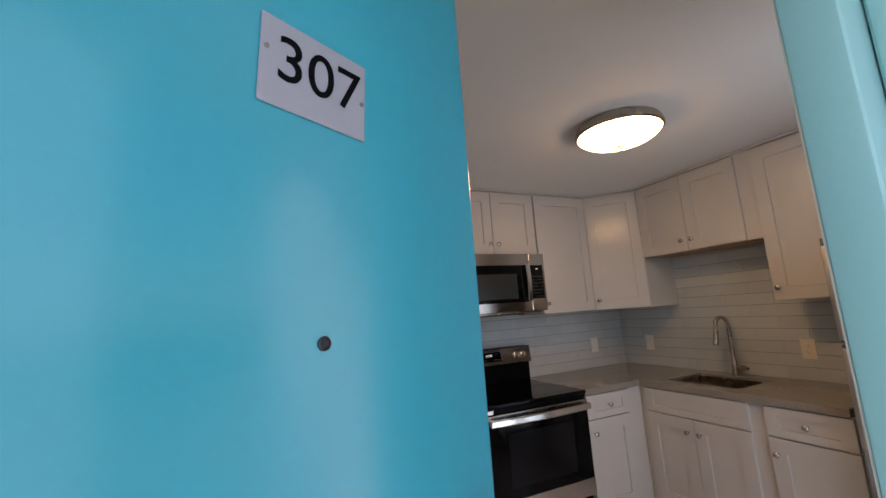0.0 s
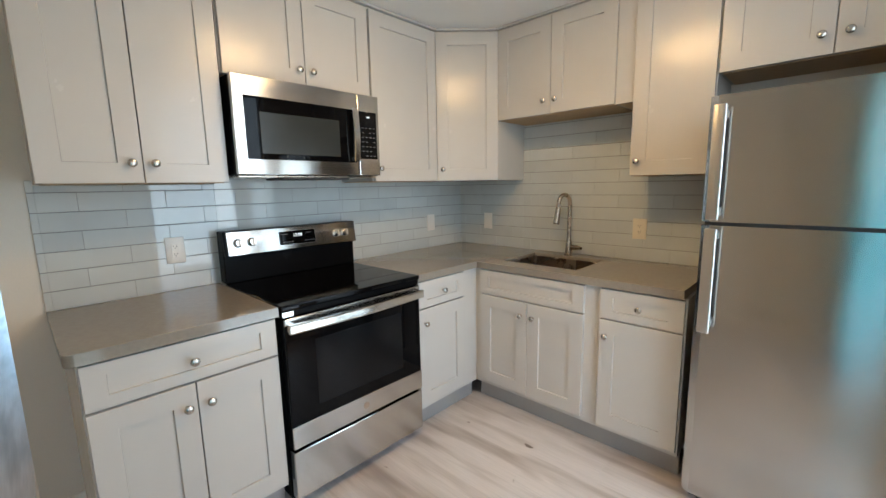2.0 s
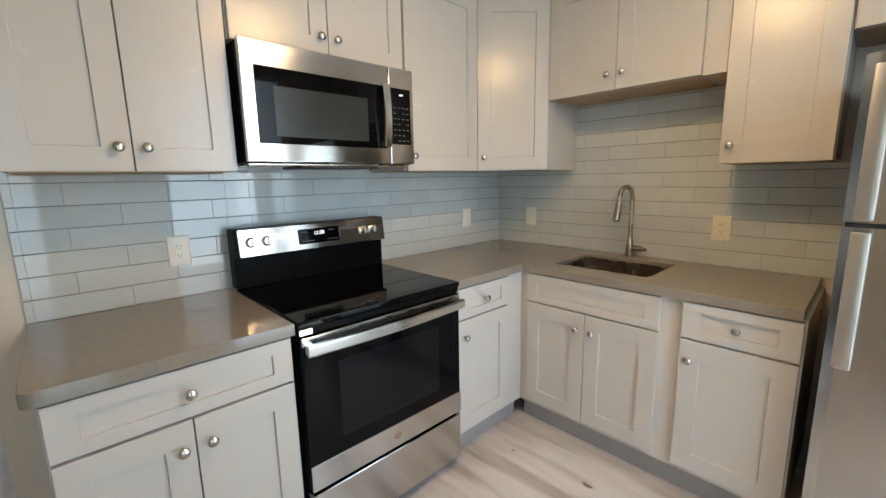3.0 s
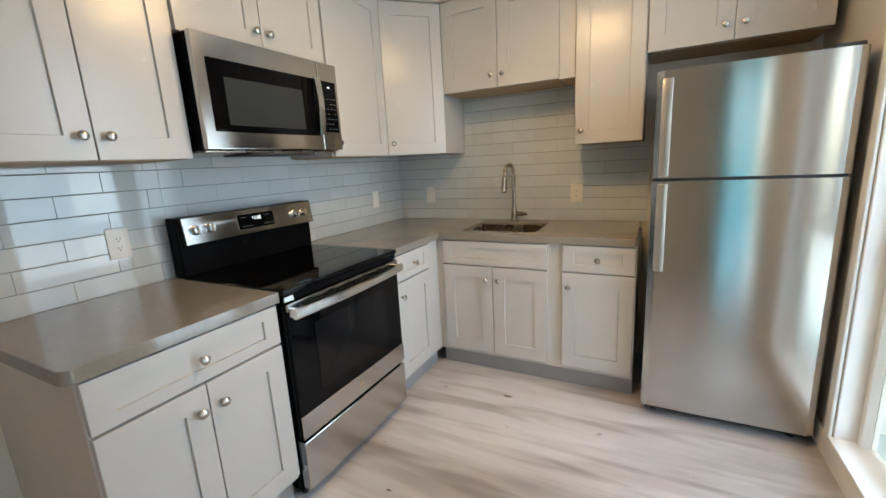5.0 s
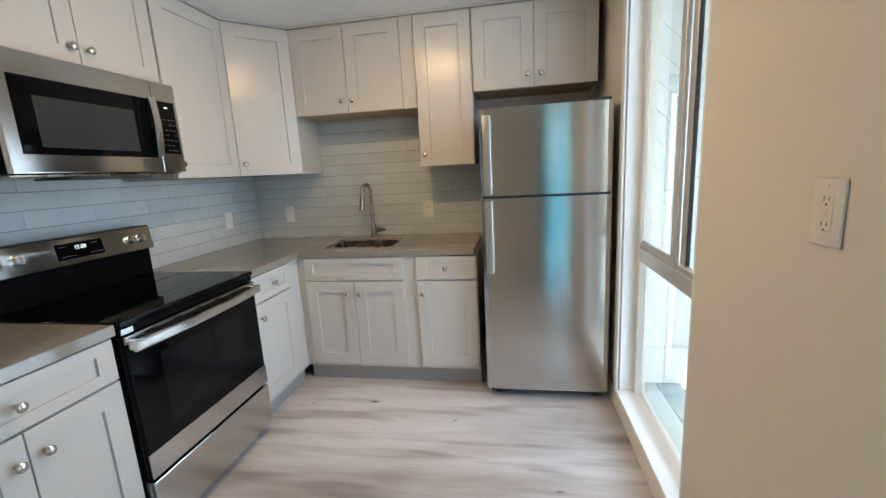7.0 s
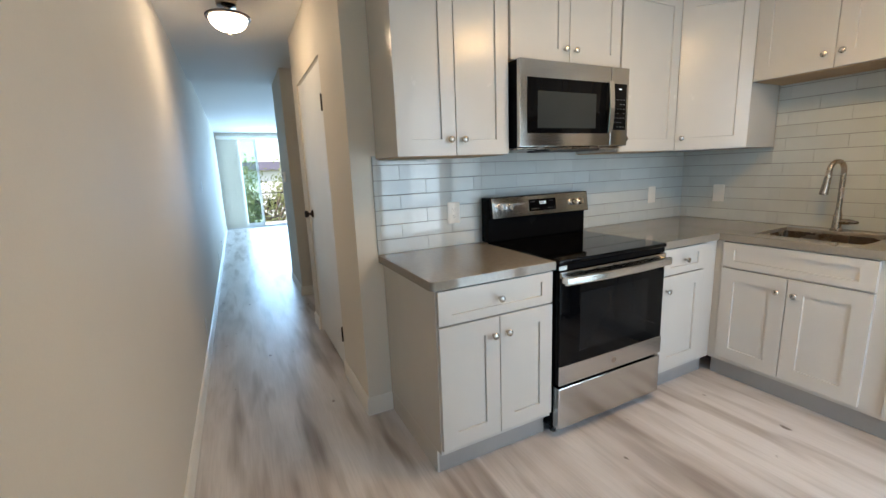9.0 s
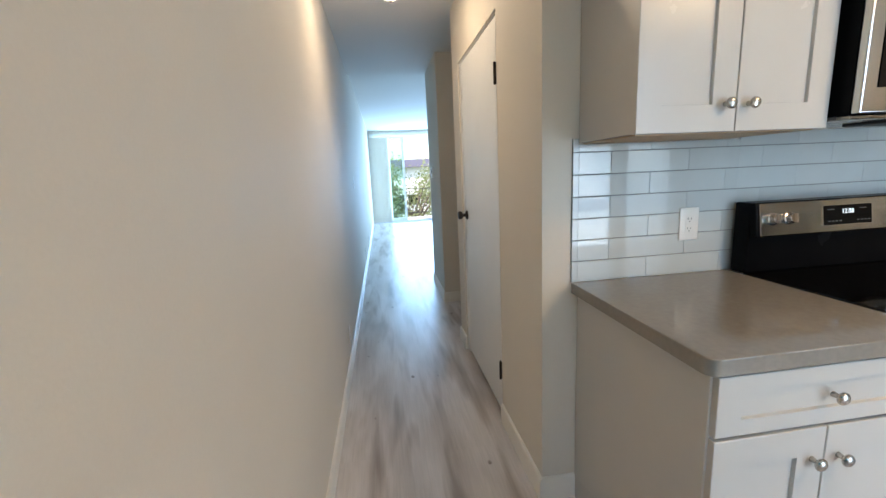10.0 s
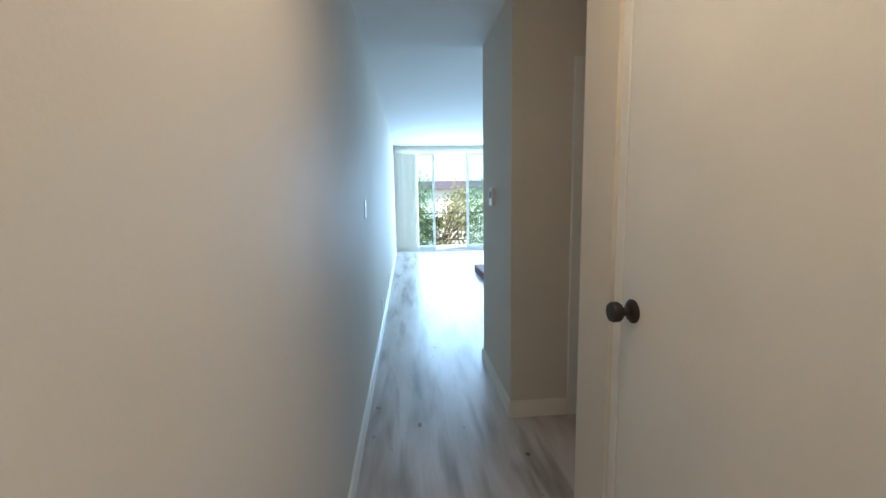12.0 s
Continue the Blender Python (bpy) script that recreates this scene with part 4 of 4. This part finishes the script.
# ---- ceiling lamps ----
def flush_lamp(m, r, drop, bulb, label, pan=0.05, neck=0.0):
    """A flush ceiling lamp: metal pan, glowing glass bowl and finial; its top is at z = 0."""
    ob = thing("ceiling_lamp", m, label, "lamp")
    bm = bmesh.new()
    lathe(bm, [(neck, 0), (neck, -pan + 0.035), (neck + 0.02, -pan + 0.028), (r * 0.96, -pan + 0.012), (r, -pan + 0.004), (r, -pan - 0.006), (r * 0.95, -pan - 0.009), (r * 0.90, -pan + 0.004)] if neck else [(r * 0.9, 0), (r * 0.97, -pan * 0.3), (r, -pan * 0.7), (r * 1.0, -pan), (r * 0.95, -pan - 0.005), (r * 0.90, -pan + 0.012)], None, 48)
    part("pan", bm, NICKEL, ob, "brushed nickel pan")
    bm = bmesh.new()
    prof = [(r * 0.92 * math.cos(a), -pan + 0.002 - (drop - pan - 0.012) * math.sin(a)) for a in np.linspace(0, math.pi / 2 - 0.06, 10)]
    lathe(bm, prof + [(0, -drop + 0.0135)], None, 48)
    part("shade", bm, bulb, ob, "lit frosted glass bowl")
    bm = bmesh.new()
    z = -drop + 0.012
    lathe(bm, [(0.012, z), (0.016, z - 0.004), (0.010, z - 0.010), (0.011, z - 0.015), (0.006, z - 0.020), (0, z - 0.022)], None, 16)
    part("finial", bm, NICKEL, ob)
    return ob


flush_lamp(pose(1.715, 1.470, CEIL), 0.212, 0.125, KITCHEN_BULB, "lit flush ceiling lamp with nickel rim over the kitchen")
hall_lamp = thing("ceiling_lamp", pose(0.045, 3.90, CEIL_HALL), "lit semi-flush corridor lamp with glass bowl and dark rim", "lamp")
bm = bmesh.new()
lathe(bm, [(0, 0), (0.066, 0), (0.068, -0.012), (0.060, -0.030), (0.060, -0.058), (0.052, -0.064), (0.030, -0.068), (0.018, -0.072), (0.018, -0.125), (0, -0.125)], None, 40)
part("canopy", bm, NICKEL, hall_lamp, "brushed nickel canopy and stem")
bm = bmesh.new()
lathe(bm, [(0.109, -0.121), (0.128, -0.118), (0.132, -0.124), (0.128, -0.132), (0.110, -0.134), (0.109, -0.121)], None, 48)
part("rim", bm, BRONZE, hall_lamp, "dark bronze rim")
bm = bmesh.new()
lathe(bm, [(0.019, -0.122), (0.108, -0.122), (0.108, -0.136)] + [(0.107 * math.cos(u), -0.136 - 0.072 * math.sin(u)) for u in np.linspace(0.05, math.pi / 2 - 0.06, 10)] + [(0, -0.2085)], None, 48)
part("shade", bm, HALL_BULB, hall_lamp, "lit frosted glass bowl")
bm = bmesh.new()
lathe(bm, [(0.012, -0.208), (0.016, -0.212), (0.010, -0.218), (0.011, -0.223), (0.006, -0.228), (0, -0.230)], None, 16)
part("finial", bm, NICKEL, hall_lamp)

# ---- living room end ----
slider = thing("window_2", pose(0, FAR, 0), "wide sliding glass balcony door, one leaf open", "sliding door", kind="structure")
part("track", block(SL[0], SL[1], 0, 0.11, 0, 0.03, 0.003), WHITE, slider)
part("head", block(SL[0], SL[1], 0, 0.11, SL[2] - 0.05, SL[2], 0.003), WHITE, slider)
part("jamb", block(SL[0], SL[0] + 0.05, 0, 0.11, 0.03, SL[2] - 0.05, 0.003), WHITE, slider)
part("jamb", block(SL[1] - 0.05, SL[1], 0, 0.11, 0.03, SL[2] - 0.05, 0.003), WHITE, slider)


def leaf(x0, x1, y):
    fr = bmesh.new()
    for b in ((x0, x0 + 0.06, 0.03, SL[2] - 0.05), (x1 - 0.06, x1, 0.03, SL[2] - 0.05), (x0 + 0.06, x1 - 0.06, 0.03, 0.12), (x0 + 0.06, x1 - 0.06, SL[2] - 0.12, SL[2] - 0.05)):
        box(fr, b[0], b[1], y, y + 0.035, b[2], b[3], 0.003)
    f = part("leaf_frame", fr, WHITE, slider, "white sliding leaf frame")
    pane = part("pane", block(x0 + 0.06, x1 - 0.06, y + 0.015, y + 0.02, 0.12, SL[2] - 0.12), GREENGLASS, f)
    pane.visible_shadow = False


GREENGLASS = clear("green_door_glass", (0.62, 0.90, 0.82))
leaf(-0.295, 0.60, 0.06)
leaf(1.37, 2.30, 0.06)
leaf(2.28, 3.25, 0.02)
vane_mesh = finish("vane", block(-0.042, 0.042, -0.0012, 0.0012, 0.04, 2.36, 0.0), VANE)
blind = thing("vertical_blind", pose(0, FAR - 0.07, 0), "pale vertical blind drawn to one side of the sliding door", "blind")
part("headrail", block(SL[0], SL[1], -0.02, 0.02, 2.37, 2.41, 0.003), VANE, blind)
for k in range(15):
    shared("vane", vane_mesh, blind, pose(-0.325 + k * 0.034, 0, 0, 0, 0, 22 + (k * 7) % 9))

hearth = thing("hearth", pose(1.09, 9.32, 0), "low dark red brick hearth platform on the living room floor", "hearth")
part("core", block(0.008, 1.2, 0.008, 1.2, 0, 0.098), GROUT, hearth)

balcony = thing("balcony", pose(0, 0, 0), "concrete balcony with dark metal railing", "balcony", kind="structure")
part("slab", block(-0.6, 4.0, FAR + T, FAR + 1.6, -0.16, -0.03), CONCRETE, balcony)
for z in (0.10, 0.86):
    part("rail", block(-0.6, 4.0, FAR + 1.525, FAR + 1.555, z, z + 0.022, 0.003), RUBBER, balcony, "dark metal rail")
post = finish("baluster", block(-0.005, 0.005, -0.005, 0.005, 0.122, 0.86), RUBBER)
for k in range(42):
    shared("baluster", post, balcony, pose(-0.55 + k * 0.11, FAR + 1.54, 0))

# ---- outside ----
structure("ground", block(-400, 400, -400, 400, -6.4, -6.0), GRASS, "green ground far below", "ground")
walkway = thing("walkway", pose(0, 0, 0), "teal painted plank walkway outside the entry", "walkway", kind="structure")
part("bed", block(-3.0, 2.9, -1.7, SOUTH - T - 0.002, -0.20, -0.045), CONCRETE, walkway)
end_wall = thing("exterior_wall", pose(2.695, 0, 0), "white painted exterior wall of diagonal boards", "wall", kind="structure")
part("backing", block(0.02, 0.14, -1.7, SOUTH - T - 0.004, -0.02, 2.715), SIDING, end_wall)
part("base_board", block(-0.014, 0.02, -1.7, SOUTH - T - 0.004, -0.02, 0.178, 0.003), SIDING, end_wall)
part("base_cap", block(-0.028, 0.02, -1.7, SOUTH - T - 0.004, 0.18, 0.222, 0.006), SIDING, end_wall)
structure("walkway_roof", block(-3.0, 2.9, -1.30, SOUTH - T - 0.004, 2.72, 2.85), SIDING, "white painted walkway soffit", "roof")
rail2 = thing("walkway_railing", pose(0, -1.65, 0), "white painted walkway railing", "railing", kind="structure")
part("top_rail", block(-3.0, 2.67, -0.03, 0.03, 1.02, 1.07, 0.004), SIDING, rail2)
part("bottom_rail", block(-3.0, 2.67, -0.02, 0.02, 0.08, 0.12, 0.003), SIDING, rail2)
post2 = finish("baluster", block(-0.012, 0.012, -0.012, 0.012, 0.12, 1.02), SIDING)
for k in range(42):
    shared("baluster", post2, rail2, pose(-2.95 + k * 0.134, 0, 0))


def house(name, x, y, w, d, h, label):
    """A plain two-storey neighbour with hipped roof and windows."""
    ob = thing(name, pose(x, y, -6.0), label, "house")
    part("wall", block(-w / 2, w / 2, -d / 2, d / 2, 0, h), HOUSE, ob, smooth=False)
    bm = bmesh.new()
    o = 0.5
    low = [bm.verts.new(p) for p in ((-w / 2 - o, -d / 2 - o, h), (w / 2 + o, -d / 2 - o, h), (w / 2 + o, d / 2 + o, h), (-w / 2 - o, d / 2 + o, h))]
    ridge = [bm.verts.new((-w / 2 + d / 2, 0, h + 1.0)), bm.verts.new((w / 2 - d / 2, 0, h + 1.0))]
    bm.faces.new((low[0], low[1], ridge[1], ridge[0]))
    bm.faces.new((low[1], low[2], ridge[1]))
    bm.faces.new((low[2], low[3], ridge[0], ridge[1]))
    bm.faces.new((low[3], low[0], ridge[0]))
    bm.faces.new(low[::-1])
    part("roof", bm, ROOF, ob, smooth=False)
    for k in range(4):
        for z in (1.0, 3.9):
            wx = -w / 2 + (k + 0.5) * w / 4
            wo = part("window", block(wx - 0.6, wx + 0.6, -d / 2 - 0.05, -d / 2 + 0.02, z, z + 1.3, 0.01), WHITE, ob)
            part("pane", block(wx - 0.52, wx + 0.52, -d / 2 - 0.056, -d / 2 - 0.051, z + 0.08, z + 1.22), GLASSBLACK, wo)
    return ob


house("house", 6.0, 52, 22, 9, 8.1, "pale stucco neighbouring house with dark purplish roof")


def tree(x, y, h, r, seed):
    """A tapered trunk with limbs and a ragged crown of many small leaves."""
    rng = random.Random(seed)
    ob = thing("tree", pose(x, y, -6.0), "leafy green tree standing below the balcony", "tree", "trees beyond the balcony")
    bm = bmesh.new()
    top = Vector((rng.uniform(-0.3, 0.3), rng.uniform(-0.3, 0.3), h * 0.72))
    tube(bm, [(0, 0, 0), (0.05, 0.02, h * 0.3), top * 0.7 + Vector((0, 0, 0.2)), top], [0.20, 0.15, 0.10, 0.04], 8)
    tips = []
    for k in range(26):
        start = Vector((0.02, 0.02, h * rng.uniform(0.40, 0.74)))
        a, reach = rng.uniform(0, 6.283), r * rng.uniform(0.35, 1.0)
        end = Vector((math.cos(a) * reach, math.sin(a) * reach, start.z + rng.uniform(0.1, 0.30) * h))
        tube(bm, [start, start.lerp(end, 0.5) + Vector((0, 0, 0.15)), end], [0.05, 0.03, 0.01], 5)
        tips += [start.lerp(end, u) for u in (0.6, 0.8, 1.0)]
    part("trunk", bm, BARK, ob)
    verts, faces = [], []
    for tip in tips:
        for k in range(75):
            c = tip + Vector((rng.gauss(0, 0.34), rng.gauss(0, 0.34), rng.gauss(0, 0.30)))
            s = rng.uniform(0.05, 0.10)
            u = Vector((rng.gauss(0, 1), rng.gauss(0, 1), rng.gauss(0, 1))).normalized()
            v = u.orthogonal().normalized()
            i = len(verts)
            verts += [c - u * s, c + v * s * 0.45, c + u * s, c - v * s * 0.45]
            faces.append((i, i + 1, i + 2, i + 3))
    me = bpy.data.meshes.new("crown")
    me.from_pydata([tuple(v) for v in verts], [], faces)
    me.materials.append(LEAF)
    crown_ob = new("crown", me)
    crown_ob.parent = ob
    tagged(crown_ob, "ragged green crown")


tree(1.2, 19.5, 8.0, 2.4, 3)
tree(4.6, 21.0, 7.6, 2.2, 4)
tree(-1.2, 21.5, 7.8, 2.2, 5)


# ---- pieces: bricks, boards, tiles, planks ----
brick = finish("brick", block(0, 0.19, 0, 0.09, 0, 0.022, 0.003), BRICK)
front_brick = finish("brick", block(0, 0.19, -0.001, 0.007, 0, 0.046, 0.002), BRICK)
for i in range(6):
    for j in range(12):
        shared("brick", brick, hearth, pose(0.003 + i * 0.2, 0.003 + j * 0.1, 0.098))
    for k in range(2):
        shared("brick", front_brick, hearth, pose(0.003 + i * 0.2, 0.001, 0.002 + k * 0.05))
        shared("brick", front_brick, hearth, pose(0.001, 0.193 + i * 0.2, 0.002 + k * 0.05, 0, 0, -90))

# Diagonal boards: strips that fall towards -y.
sid = []
for k in range(40):
    c = -1.2 + k * 0.158              # where the strip's middle line meets y = 0
    ya, yb = -1.7, SOUTH - T - 0.006
    lo, hi = c + 0.002, c + 0.156
    poly = []
    for y, off in ((ya, lo), (yb, lo), (yb, hi), (ya, hi)):
        poly.append([y, off + (y + 0.75)])
    out = poly
    for limit, sign_ in ((0.222, 1), (2.715, -1)):
        cut = []
        for (y1, z1), (y2, z2) in zip(out, out[1:] + out[:1]):
            a_in, b_in = sign_ * (z1 - limit) >= 0, sign_ * (z2 - limit) >= 0
            if a_in:
                cut.append([y1, z1])
            if a_in != b_in:
                f = (limit - z1) / (z2 - z1)
                cut.append([y1 + f * (y2 - y1), limit])
        out = cut
        if not out:
            break
    if len(out) > 2:
        bm = bmesh.new()
        near = [bm.verts.new((0.008, y, z)) for y, z in out]
        back = [bm.verts.new((0.02, y, z)) for y, z in out]
        bm.faces.new(near)
        for i in range(len(out)):
            bm.faces.new((near[i], near[(i + 1) % len(out)], back[(i + 1) % len(out)], back[i]))
        bmesh.ops.recalc_face_normals(bm, faces=bm.faces[:])
        part("board", bm, SIDING, end_wall, smooth=False)
deck_board = finish("plank", block(-3.0, 2.68, 0, 0.134, -0.045, -0.02, 0.003), DECK)
for k in range(13):
    shared("plank", deck_board, walkway, pose(0, -1.68 + k * 0.14, 0))

# Wall tiles, 3 by 12 inch, laid half over half.
TW, TH, GAP, JOINT = 0.3060, 0.0752, 0.0034, 0.0010


def tiling(name, m, length, low, high, offset, label):
    """Tiles on a wall whose face is y = 0, facing -y, between two heights that may change along the wall."""
    field = thing(name, m, label, "backsplash", kind="structure")
    for x0, x1, z1 in high:
        part("grout", block(x0, x1, -0.0058, -0.0005, low, z1), GROUT, field, "recessed grey grout")
    cache = {}
    row = 0
    while low + row * (TH + GAP) < max(h[2] for h in high) - 0.004:
        z0 = low + row * (TH + GAP)
        x = offset + (row % 2) * (TW + JOINT) / 2 - 2 * (TW + JOINT)
        while x < length:
            for h0, h1, zt in high:
                a, b = max(x, h0), min(x + TW, h1)
                c = min(z0 + TH, zt)
                if b - a > 0.008 and c - z0 > 0.006:
                    key = (round(b - a, 4), round(c - z0, 4))
                    if key not in cache:
                        cache[key] = finish("tile", block(0, key[0], -0.0085, -0.001, 0, key[1], 0.0012, 2), TILE)
                    shared("tile", cache[key], field, pose(a, 0, z0))
            x += TW + JOINT
        row += 1
    return field


tiling("backsplash_range", pose(0.601, STOVE, 0), SINK - 0.0095 - 0.601, 0.915, [(0, 0.022, 1.432), (0.022, 0.66, 1.411), (0.66, 1.395, 1.445), (1.395, SINK - 0.0095 - 0.601, 1.411)], 0.299, "glossy pale blue-grey subway tile backsplash behind the range")
tiling("backsplash_sink", pose(SINK, STOVE - 0.001, 0, *R), STOVE - 1.075, 0.915, [(0.0, 0.61, 1.411), (0.61, STOVE - 1.475, 1.788), (STOVE - 1.475, STOVE - 1.075, 1.411)], 0.06, "glossy pale blue-grey subway tile backsplash behind the sink")

# Floor planks, laid along the corridor.
floor = bpy.data.objects["floor"]
PW, PL = 0.181, 1.22
rng = random.Random(11)
plank_cache = {}
x = LEFT
while x < 4.19:
    x1 = min(x + PW, 4.2)
    y_end = FAR + 0.02
    y = SOUTH - T + 0.02 - rng.uniform(0, PL)
    if x > SINK:
        y = PIL[1] - rng.uniform(0, 0.4)
    while y < y_end:
        a, b = max(y, SOUTH - T + 0.005), min(y + PL, y_end)
        if x > 2.7 and a > STOVE + 0.1 and b < PIL[1]:
            y += PL
            continue
        if b - a > 0.03:
            key = (round(x1 - x, 4), round(b - a, 4))
            if key not in plank_cache:
                plank_cache[key] = finish("plank", block(0, key[0], 0, key[1], -0.0118, 0.0), FLOOR)
            shared("plank", plank_cache[key], floor, pose(x, a, 0))
        y += PL
    x += PW
